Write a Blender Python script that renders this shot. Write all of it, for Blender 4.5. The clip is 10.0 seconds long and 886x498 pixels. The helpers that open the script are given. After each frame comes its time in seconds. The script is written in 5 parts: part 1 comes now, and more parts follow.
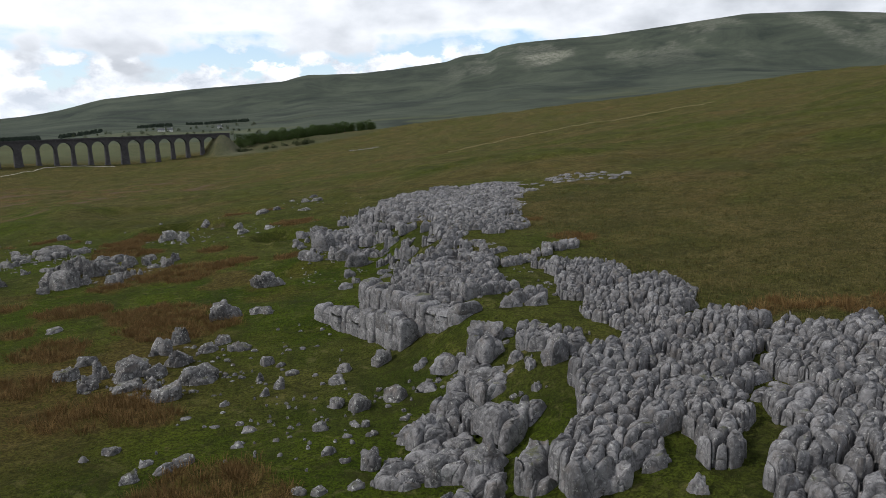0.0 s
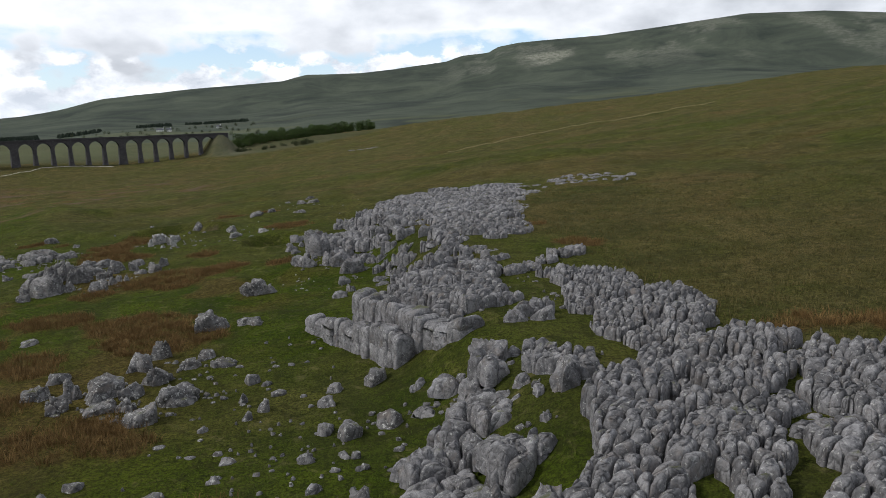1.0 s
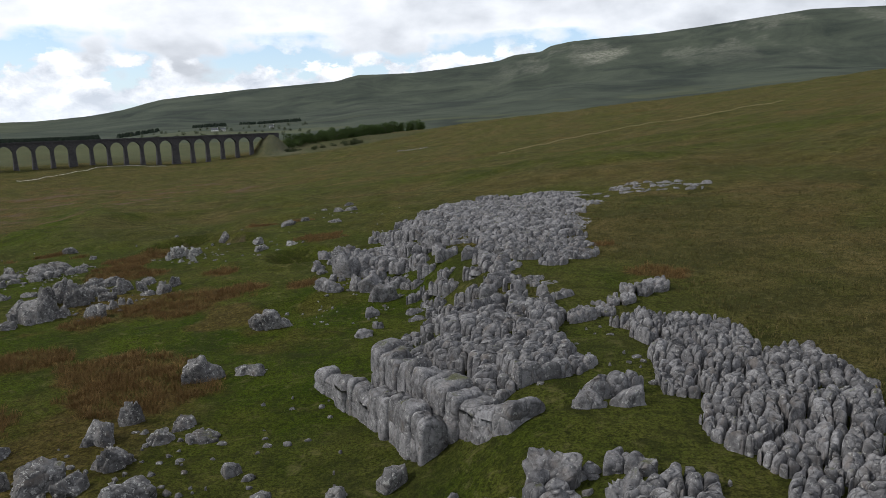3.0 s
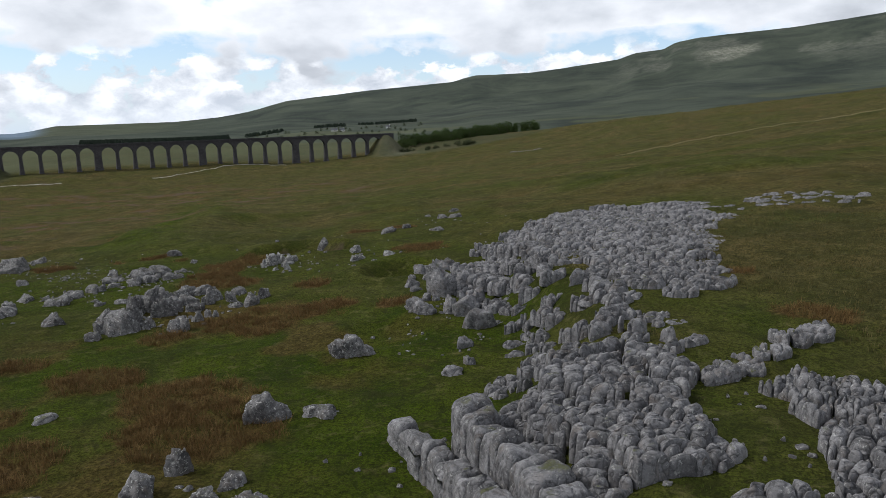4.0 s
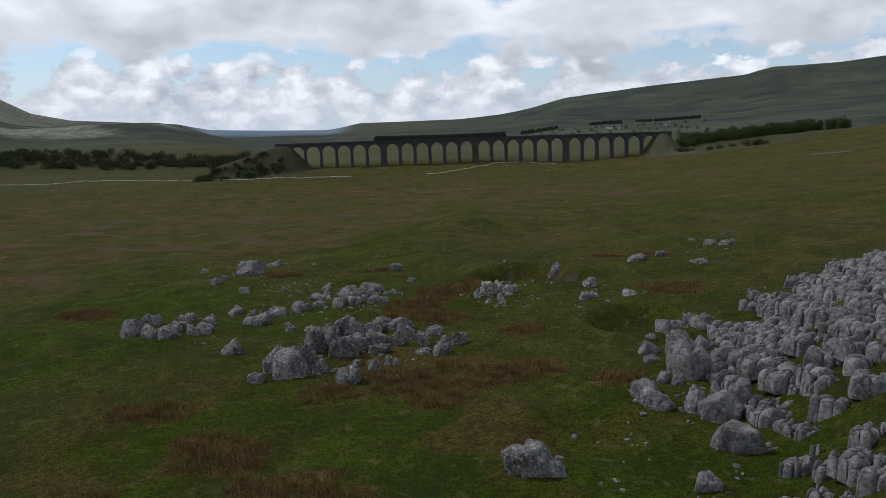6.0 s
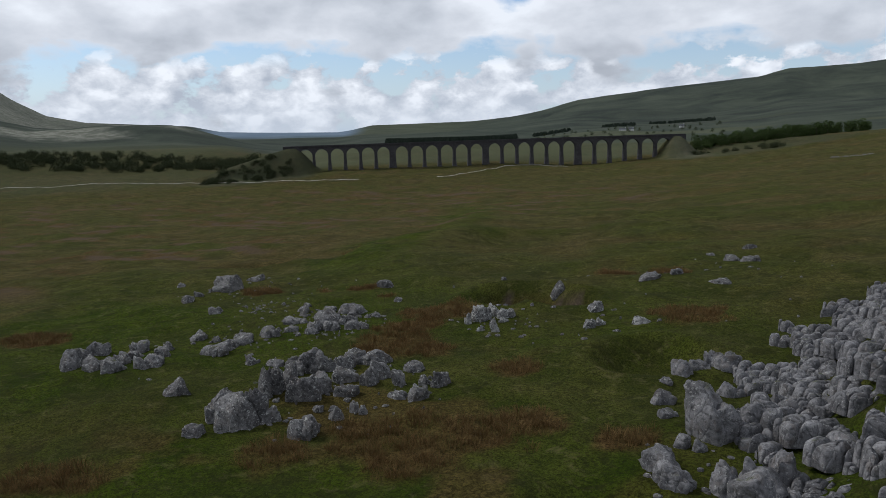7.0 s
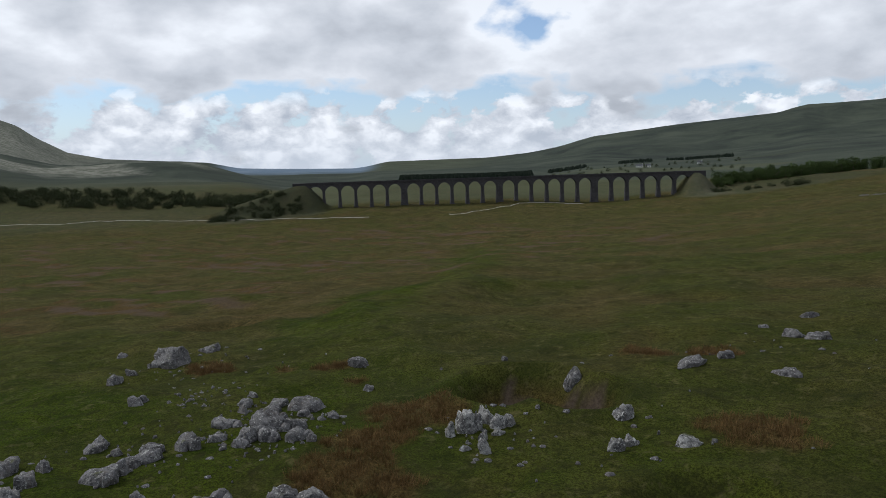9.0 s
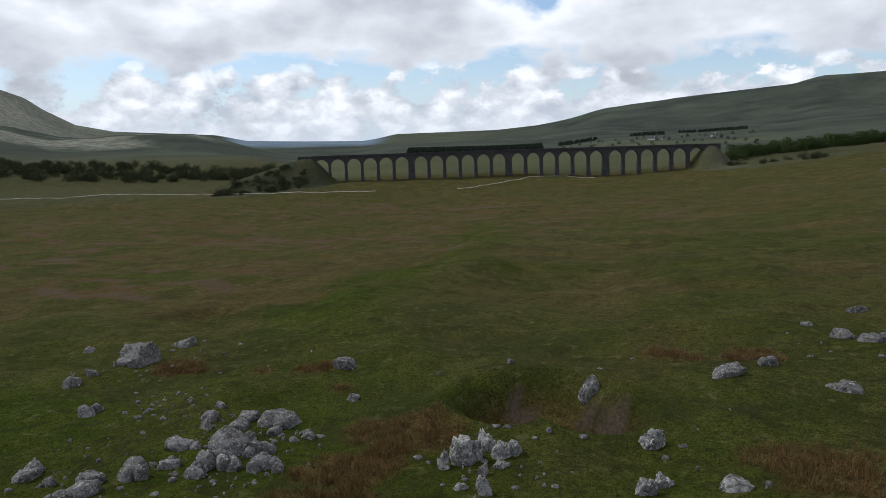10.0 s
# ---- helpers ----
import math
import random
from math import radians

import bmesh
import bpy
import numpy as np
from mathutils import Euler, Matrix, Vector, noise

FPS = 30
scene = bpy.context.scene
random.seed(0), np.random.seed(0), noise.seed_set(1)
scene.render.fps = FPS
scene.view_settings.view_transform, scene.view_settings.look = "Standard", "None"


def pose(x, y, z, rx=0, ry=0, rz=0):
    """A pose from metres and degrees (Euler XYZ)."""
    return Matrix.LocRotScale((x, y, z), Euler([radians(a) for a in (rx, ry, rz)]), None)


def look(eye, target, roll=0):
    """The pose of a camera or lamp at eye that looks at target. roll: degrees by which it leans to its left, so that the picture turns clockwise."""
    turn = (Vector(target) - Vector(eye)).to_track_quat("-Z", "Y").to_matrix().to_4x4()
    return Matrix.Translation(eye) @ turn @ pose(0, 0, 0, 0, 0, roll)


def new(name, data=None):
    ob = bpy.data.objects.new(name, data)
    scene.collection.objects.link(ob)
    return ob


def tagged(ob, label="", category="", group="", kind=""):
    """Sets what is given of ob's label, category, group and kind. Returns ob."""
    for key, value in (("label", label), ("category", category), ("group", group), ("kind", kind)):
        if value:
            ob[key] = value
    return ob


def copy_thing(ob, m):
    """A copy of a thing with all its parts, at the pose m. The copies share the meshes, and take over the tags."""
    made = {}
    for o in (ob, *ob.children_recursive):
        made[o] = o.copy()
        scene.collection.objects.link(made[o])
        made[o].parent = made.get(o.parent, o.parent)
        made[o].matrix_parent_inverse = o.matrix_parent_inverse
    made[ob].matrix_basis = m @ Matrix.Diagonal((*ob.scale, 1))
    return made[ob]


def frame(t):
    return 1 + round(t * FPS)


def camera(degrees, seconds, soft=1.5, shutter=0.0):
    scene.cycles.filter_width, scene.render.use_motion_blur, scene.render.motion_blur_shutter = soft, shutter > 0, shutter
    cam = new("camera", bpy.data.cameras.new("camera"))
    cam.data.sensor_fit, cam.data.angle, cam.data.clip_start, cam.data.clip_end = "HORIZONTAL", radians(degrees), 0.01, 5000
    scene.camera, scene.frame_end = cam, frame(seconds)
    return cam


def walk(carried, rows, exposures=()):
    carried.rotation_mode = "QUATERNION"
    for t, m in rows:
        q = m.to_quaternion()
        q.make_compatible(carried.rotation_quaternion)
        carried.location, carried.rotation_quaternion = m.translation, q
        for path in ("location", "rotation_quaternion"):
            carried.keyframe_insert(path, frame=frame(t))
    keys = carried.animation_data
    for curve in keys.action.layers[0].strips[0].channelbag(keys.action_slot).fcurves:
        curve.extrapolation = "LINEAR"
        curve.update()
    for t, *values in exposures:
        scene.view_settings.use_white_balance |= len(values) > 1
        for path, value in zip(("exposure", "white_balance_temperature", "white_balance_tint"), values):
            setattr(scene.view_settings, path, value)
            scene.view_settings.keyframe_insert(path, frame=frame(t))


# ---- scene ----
# the drone's way: seconds, place, yaw to the left, pitch; its gimbal hangs a little askew
PATH = [
    (0, -0.00, -0.00, 20.00, 0.00, -10.31),
    (0.5, 0.03, 1.75, 19.97, -0.00, -10.32),
    (1, 0.08, 4.23, 19.98, -0.02, -10.32),
    (1.5, 0.17, 7.32, 20.01, -0.06, -10.34),
    (1.7, 0.19, 8.74, 20.01, 0.12, -10.32),
    (1.8, 0.20, 9.44, 20.02, 0.85, -10.32),
    (1.9, 0.20, 10.15, 20.02, 1.40, -10.31),
    (2, 0.21, 10.86, 20.02, 1.68, -10.30),
    (2.2, 0.27, 12.43, 20.03, 1.72, -10.30),
    (3.3, 0.35, 21.54, 20.30, 4.90, -10.22),
    (3.4, 0.34, 22.45, 20.34, 5.25, -10.20),
    (3.5, 0.34, 23.35, 20.38, 6.44, -10.17),
    (4, 0.29, 28.28, 20.57, 13.32, -10.04),
    (4.5, 0.05, 33.26, 20.82, 19.58, -9.93),
    (5, -0.50, 38.46, 21.15, 25.53, -9.85),
    (5.5, -1.39, 43.66, 21.44, 31.49, -9.80),
    (5.7, -1.79, 45.81, 21.54, 33.69, -9.82),
    (6.8, -5.67, 57.69, 21.65, 36.44, -9.82),
    (7, -6.40, 59.63, 21.72, 36.40, -9.64),
    (7.5, -8.48, 64.43, 21.93, 36.26, -7.93),
    (8, -10.80, 69.05, 22.17, 37.16, -6.68),
    (8.5, -13.14, 73.94, 22.37, 37.73, -6.15),
    (9, -15.75, 78.48, 22.47, 37.65, -6.73),
    (9.5, -18.49, 83.09, 22.55, 37.61, -8.12),
    (10, -21.37, 87.74, 22.63, 38.44, -8.92),
]
LEAN = -1.24


def flown(t, x, y, z, yaw, pitch):
    way = Vector((-math.sin(radians(yaw)) * math.cos(radians(pitch)), math.cos(radians(yaw)) * math.cos(radians(pitch)), math.sin(radians(pitch))))
    eye = Vector((x, y, z))
    return t, look(eye, eye + way, LEAN)


# the clip's camera closes down as it turns towards the bright west
EXPOSURE = [(0, 0.06, 6350, 10), (2, 0.04, 6350, 10), (3.5, 0.0, 6300, 10), (4.5, -0.14, 6200, 10), (5.5, -0.4, 6150, 10), (7.5, -0.47, 6050, 10), (8.0, -0.5, 6050, 10), (8.5, -0.48, 6050, 10), (9.0, -0.4, 6100, 10), (9.5, -0.29, 6150, 10), (10, -0.27, 6150, 10)]
cam = camera(64.59, 10.0, 0.8)
walk(cam, [flown(*row) for row in PATH], EXPOSURE)

# ---- daylight: high broken cloud, the sun veiled ----
SUN_HEIGHT, SUN_BEARING = 46.0, 258.0
world = bpy.data.worlds.new("sky")
scene.world = world
world.use_nodes = True
wn, wl = world.node_tree.nodes, world.node_tree.links
wn.clear()


def wnode(kind, **values):
    n = wn.new(kind)
    for key, value in values.items():
        if key in n.inputs:
            n.inputs[key].default_value = value
    return n


def wmath(op, a, b=None, clamp=False):
    n = wn.new("ShaderNodeMath")
    n.operation, n.use_clamp = op, clamp
    for i, v in enumerate((a, b)):
        if isinstance(v, (int, float)):
            n.inputs[i].default_value = v
        elif v is not None:
            wl.new(v, n.inputs[i])
    return n.outputs[0]


def wramp(value, stops, mode="LINEAR"):
    n = wn.new("ShaderNodeValToRGB")
    n.color_ramp.interpolation = mode
    els = n.color_ramp.elements
    while len(els) < len(stops):
        els.new(0.5)
    for e, (p, c) in zip(els, stops):
        e.position, e.color = p, (c, c, c, 1) if isinstance(c, (int, float)) else (*c, 1)
    wl.new(value, n.inputs[0])
    return n.outputs[0]


def wnoise(vector, scale, detail, rough, lac=2.0, warp=0.0):
    n = wnode("ShaderNodeTexNoise", Scale=scale, Detail=detail, Roughness=rough, Lacunarity=lac, Distortion=warp)
    wl.new(vector, n.inputs["Vector"])
    return n.outputs[0]


sky = wn.new("ShaderNodeTexSky")
sky.sky_type, sky.sun_disc = "NISHITA", False
sky.sun_elevation, sky.sun_rotation = radians(SUN_HEIGHT), radians(SUN_BEARING)
sky.air_density, sky.dust_density, sky.ozone_density = 1.0, 0.3, 2.0
place = wn.new("ShaderNodeTexCoord").outputs["Generated"]
sep = wn.new("ShaderNodeSeparateXYZ")
wl.new(place, sep.inputs[0])
up = wmath("MAXIMUM", sep.outputs[2], 0.0)
# the cloud deck, in broad grey-bellied lumps
deck = wn.new("ShaderNodeCombineXYZ")
wl.new(sep.outputs[0], deck.inputs[0])
wl.new(sep.outputs[1], deck.inputs[1])
wl.new(wmath("MULTIPLY", sep.outputs[2], 1.9), deck.inputs[2])
deck_big = wnoise(deck.outputs[0], 4.2, 3, 0.5, 2.0, 0.2)
deck_fine = wnoise(deck.outputs[0], 11.0, 7, 0.5, 2.1, 0.1)
# heaps of low cumulus towards the horizon
heap = wn.new("ShaderNodeCombineXYZ")
wl.new(sep.outputs[0], heap.inputs[0])
wl.new(sep.outputs[1], heap.inputs[1])
wl.new(wmath("MULTIPLY", sep.outputs[2], 1.6), heap.inputs[2])
puff = wnode("ShaderNodeTexVoronoi", Scale=24.0, Smoothness=0.5)
puff.feature = "SMOOTH_F1"
heap_warp = wnode("ShaderNodeTexNoise", Scale=30.0, Detail=5.0, Roughness=0.6)
wl.new(heap.outputs[0], heap_warp.inputs["Vector"])
shift = wn.new("ShaderNodeVectorMath")
shift.operation = "MULTIPLY_ADD"
wl.new(heap_warp.outputs["Color"], shift.inputs[0])
shift.inputs[1].default_value = (0.05, 0.05, 0.05)
wl.new(heap.outputs[0], shift.inputs[2])
wl.new(shift.outputs[0], puff.inputs["Vector"])
heap_noise = wnoise(heap.outputs[0], 13.0, 7, 0.58, 2.1, 0.2)
heap_fine = wnoise(heap.outputs[0], 34.0, 7, 0.6, 2.0, 0.3)
dome = wmath("SUBTRACT", 0.62, puff.outputs["Distance"])
heap_form = wmath("ADD", wmath("MULTIPLY", dome, 0.5), wmath("MULTIPLY", heap_noise, 0.75))
deck_form = wmath("ADD", wmath("MULTIPLY", deck_big, 0.62), wmath("MULTIPLY", deck_fine, 0.38))
deck_cover = wramp(up, [(0.0, 0.0), (0.08, 0.02), (0.115, 0.15), (0.14, 0.28), (0.3, 0.32), (1.0, 0.34)], "EASE")
deck_mask = wmath("MULTIPLY", wmath("SUBTRACT", wmath("ADD", deck_form, deck_cover), 0.57), 16.0, True)
heap_cover = wramp(up, [(0.0, 0.24), (0.04, 0.23), (0.075, 0.15), (0.105, 0.0)], "EASE")
heap_mask = wmath("MULTIPLY", wmath("SUBTRACT", wmath("ADD", heap_form, heap_cover), 0.53), 15.0, True)
heap_end = wramp(up, [(0.0, 1.0), (0.085, 1.0), (0.12, 0.0)])
heap_mask = wmath("MULTIPLY", heap_mask, heap_end, True)
# lit heaps and grey undersides
deck_light = wramp(wmath("ADD", wmath("MULTIPLY", deck_big, 0.62), wmath("MULTIPLY", deck_fine, 0.42)), [(0.4, (1.25, 1.27, 1.3)), (0.48, (1.02, 1.04, 1.08)), (0.56, (0.84, 0.87, 0.92)), (0.67, (0.6, 0.63, 0.68))])
heap_light = wramp(wmath("ADD", wmath("MULTIPLY", dome, 0.55), wmath("MULTIPLY", heap_fine, 0.6)), [(0.25, (0.62, 0.67, 0.75)), (0.42, (0.95, 0.98, 1.03)), (0.58, (1.35, 1.36, 1.38))])
blue = wn.new("ShaderNodeMix")
blue.data_type, blue.blend_type = "RGBA", "MULTIPLY"
blue.inputs[0].default_value = 1.0
wl.new(sky.outputs[0], blue.inputs[6])
blue.inputs[7].default_value = (0.15, 0.152, 0.16, 1)


def wmix(f, a, b):
    n = wn.new("ShaderNodeMix")
    n.data_type = "RGBA"
    wl.new(f, n.inputs[0])
    for i, v in ((6, a), (7, b)):
        if isinstance(v, tuple):
            n.inputs[i].default_value = v
        else:
            wl.new(v, n.inputs[i])
    return n.outputs[2]


clear = wmix(wramp(up, [(0.0, 0.9), (0.06, 0.45), (0.14, 0.18), (0.5, 0.1)]), blue.outputs[2], (0.72, 0.84, 0.98, 1))
heaps = wmix(heap_mask, clear, wmix(wramp(up, [(0.0, 0.7), (0.05, 0.15), (0.1, 0.0)]), heap_light, (0.9, 0.96, 1.04, 1)))
# unseen cloud overhead greyed to dim the skylight and deepen contrast below
deck_light = wmix(wramp(up, [(0.2, 0.0), (0.6, 0.75)]), deck_light, (0.45, 0.48, 0.53, 1))
mixed = wmix(deck_mask, heaps, deck_light)
back = wnode("ShaderNodeBackground", Strength=0.95)
wl.new(mixed, back.inputs[0])
wl.new(back.outputs[0], wn.new("ShaderNodeOutputWorld").inputs[0])

lamp = bpy.data.lights.new("sun", "SUN")
lamp.energy, lamp.angle, lamp.color = 2.3, radians(9), (1.0, 0.95, 0.87)
sun = new("sun", lamp)
a, e = radians(SUN_BEARING), radians(SUN_HEIGHT)
sun.matrix_world = look((0, 0, 300), (0 - 300 * math.sin(a) * math.cos(e), -300 * math.cos(a) * math.cos(e), 300 - 300 * math.sin(e)))

# ---- materials ----
class Nodes:
    """A small builder for node materials."""

    def __init__(self, name):
        self.mat = bpy.data.materials.new(name)
        self.mat.use_nodes = True
        self.n, self.l = self.mat.node_tree.nodes, self.mat.node_tree.links
        self.bsdf = self.n["Principled BSDF"]

    def put(self, socket, value):
        if isinstance(value, bpy.types.NodeSocket):
            self.l.new(value, socket)
        elif isinstance(value, tuple) and len(value) == 3 and socket.type == "RGBA":
            socket.default_value = (*value, 1)
        else:
            socket.default_value = value

    def coord(self, stretch=(1, 1, 1), turn=0.0):
        m = self.n.new("ShaderNodeMapping")
        self.l.new(self.n.new("ShaderNodeTexCoord").outputs["Object"], m.inputs[0])
        m.inputs["Scale"].default_value = stretch
        m.inputs["Rotation"].default_value = (0, 0, turn)
        return m.outputs[0]

    def noise(self, scale, detail=5.0, rough=0.55, at=None, warp=0.0):
        n = self.n.new("ShaderNodeTexNoise")
        self.l.new(at or self.coord(), n.inputs["Vector"])
        for k, v in (("Scale", scale), ("Detail", detail), ("Roughness", rough), ("Distortion", warp)):
            n.inputs[k].default_value = v
        return n.outputs[0]

    def cells(self, scale, at=None, feature="DISTANCE_TO_EDGE"):
        n = self.n.new("ShaderNodeTexVoronoi")
        n.feature = feature
        self.l.new(at or self.coord(), n.inputs["Vector"])
        n.inputs["Scale"].default_value = scale
        return n.outputs["Distance"]

    def ramp(self, value, *stops):
        n = self.n.new("ShaderNodeValToRGB")
        els = n.color_ramp.elements
        while len(els) < len(stops):
            els.new(0.5)
        for e, (p, c) in zip(els, stops):
            e.position, e.color = p, (c, c, c, 1) if isinstance(c, (int, float)) else (*c, 1)
        self.l.new(value, n.inputs[0])
        return n.outputs[0]

    def mix(self, f, a, b, how="MIX"):
        n = self.n.new("ShaderNodeMix")
        n.data_type, n.blend_type = "RGBA", how
        self.put(n.inputs[0], f)
        self.put(n.inputs[6], a)
        self.put(n.inputs[7], b)
        return n.outputs[2]

    def math(self, op, a, b=0.0, clamp=False):
        n = self.n.new("ShaderNodeMath")
        n.operation, n.use_clamp = op, clamp
        self.put(n.inputs[0], a)
        self.put(n.inputs[1], b)
        return n.outputs[0]

    def attribute(self, name):
        n = self.n.new("ShaderNodeAttribute")
        n.attribute_name = name
        self.alpha = n.outputs["Alpha"]
        s = self.n.new("ShaderNodeSeparateColor")
        self.l.new(n.outputs["Color"], s.inputs[0])
        return s.outputs

    def bump(self, height, strength, distance, under=None):
        n = self.n.new("ShaderNodeBump")
        n.inputs["Strength"].default_value, n.inputs["Distance"].default_value = strength, distance
        self.l.new(height, n.inputs["Height"])
        if under:
            self.l.new(under, n.inputs["Normal"])
        return n.outputs[0]

    def done(self, color, rough=0.9, normal=None, spec=0.3):
        self.put(self.bsdf.inputs["Base Color"], color)
        self.put(self.bsdf.inputs["Roughness"], rough)
        self.bsdf.inputs["Specular IOR Level"].default_value = spec
        if normal:
            self.l.new(normal, self.bsdf.inputs["Normal"])
        return self.mat


def limestone(name, dark, pale, lichen, seam):
    """Weathered grey limestone: fine joints with their shade painted in, brown stains, specks of white lichen, moss on
    the tops.
    """
    k = Nodes(name)
    rnd = k.n.new("ShaderNodeObjectInfo").outputs["Random"]
    shift = k.n.new("ShaderNodeVectorMath")
    shift.operation = "ADD"
    k.l.new(k.coord(), shift.inputs[0])
    k.l.new(k.math("MULTIPLY", rnd, 57.0), shift.inputs[1])
    at = shift.outputs[0]

    def spread(stretch, turn=0.0):
        m = k.n.new("ShaderNodeMapping")
        k.l.new(at, m.inputs[0])
        m.inputs["Scale"].default_value, m.inputs["Rotation"].default_value = stretch, (0, 0, turn)
        return m.outputs[0]

    warp = k.n.new("ShaderNodeVectorMath")
    warp.operation = "MULTIPLY_ADD"
    wob = k.n.new("ShaderNodeTexNoise")
    k.l.new(at, wob.inputs["Vector"])
    wob.inputs["Scale"].default_value = 1.3
    k.l.new(wob.outputs["Color"], warp.inputs[0])
    warp.inputs[1].default_value = (0.5, 0.5, 0.5)
    k.l.new(spread((1.0, 2.2, 0.6), 0.7), warp.inputs[2])
    crack = k.cells(0.95, warp.outputs[0])
    hair = k.cells(2.6, warp.outputs[0])
    grain = k.noise(13.0, 6, 0.65, at)
    mottle = k.noise(3.2, 6, 0.62, at, 0.4)
    broad = k.noise(0.55, 5, 0.6, at)
    color = k.mix(k.ramp(broad, (0.38, 0.0), (0.62, 1.0)), dark, pale)
    color = k.mix(k.math("MULTIPLY", rnd, 0.45), color, dark)
    color = k.mix(k.ramp(mottle, (0.38, 0.3 + 0.6 * lichen), (0.5, 0.0)), color, tuple(c * 0.4 for c in dark))
    color = k.mix(k.ramp(mottle, (0.54, 0.0), (0.7, 0.4)), color, tuple(c * 1.2 for c in pale))
    color = k.mix(k.ramp(k.noise(0.9, 5, 0.6, at, 1.0), (0.54, 0.0), (0.7, 0.5)), color, (0.15, 0.122, 0.102))
    color = k.mix(k.ramp(k.noise(4.6, 5, 0.6, at, 0.8), (0.665 - 0.12 * lichen, 0.0), (0.71 - 0.12 * lichen, lichen)), color, (0.45, 0.45, 0.43))
    color = k.mix(k.ramp(grain, (0.38, 0.4), (0.5, 0.0)), color, (0.07, 0.07, 0.072))
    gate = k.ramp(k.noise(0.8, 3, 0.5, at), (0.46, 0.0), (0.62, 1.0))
    # near-black lines along cracks and hairlines: crevice shade put into the colour
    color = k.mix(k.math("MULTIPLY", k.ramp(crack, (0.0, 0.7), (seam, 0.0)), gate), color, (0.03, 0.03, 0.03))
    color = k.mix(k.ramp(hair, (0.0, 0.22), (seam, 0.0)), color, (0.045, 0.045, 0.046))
    up = k.n.new("ShaderNodeSeparateXYZ")
    k.l.new(k.n.new("ShaderNodeNewGeometry").outputs["Normal"], up.inputs[0])
    moss = k.math("MULTIPLY", k.ramp(k.noise(0.8, 6, 0.62, at), (0.575, 0.0), (0.66, 0.8)), k.ramp(up.outputs[2], (0.7, 0.0), (0.92, 1.0)))
    color = k.mix(moss, color, (0.065, 0.07, 0.022))
    normal = k.bump(k.ramp(crack, (0.0, 0.0), (0.06, 0.5), (0.3, 1.0)), 0.6, 0.12)
    normal = k.bump(k.ramp(hair, (0.0, 0.0), (0.1, 0.5), (0.35, 1.0)), 0.3, 0.04, normal)
    normal = k.bump(mottle, 0.5, 0.07, normal)
    normal = k.bump(grain, 0.5, 0.025, normal)
    return k.done(color, 0.88, normal, 0.25)


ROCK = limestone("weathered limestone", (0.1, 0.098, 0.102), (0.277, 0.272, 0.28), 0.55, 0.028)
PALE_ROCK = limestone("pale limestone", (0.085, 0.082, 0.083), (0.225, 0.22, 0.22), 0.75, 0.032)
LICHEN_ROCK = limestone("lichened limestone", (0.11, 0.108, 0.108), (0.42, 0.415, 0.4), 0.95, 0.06)


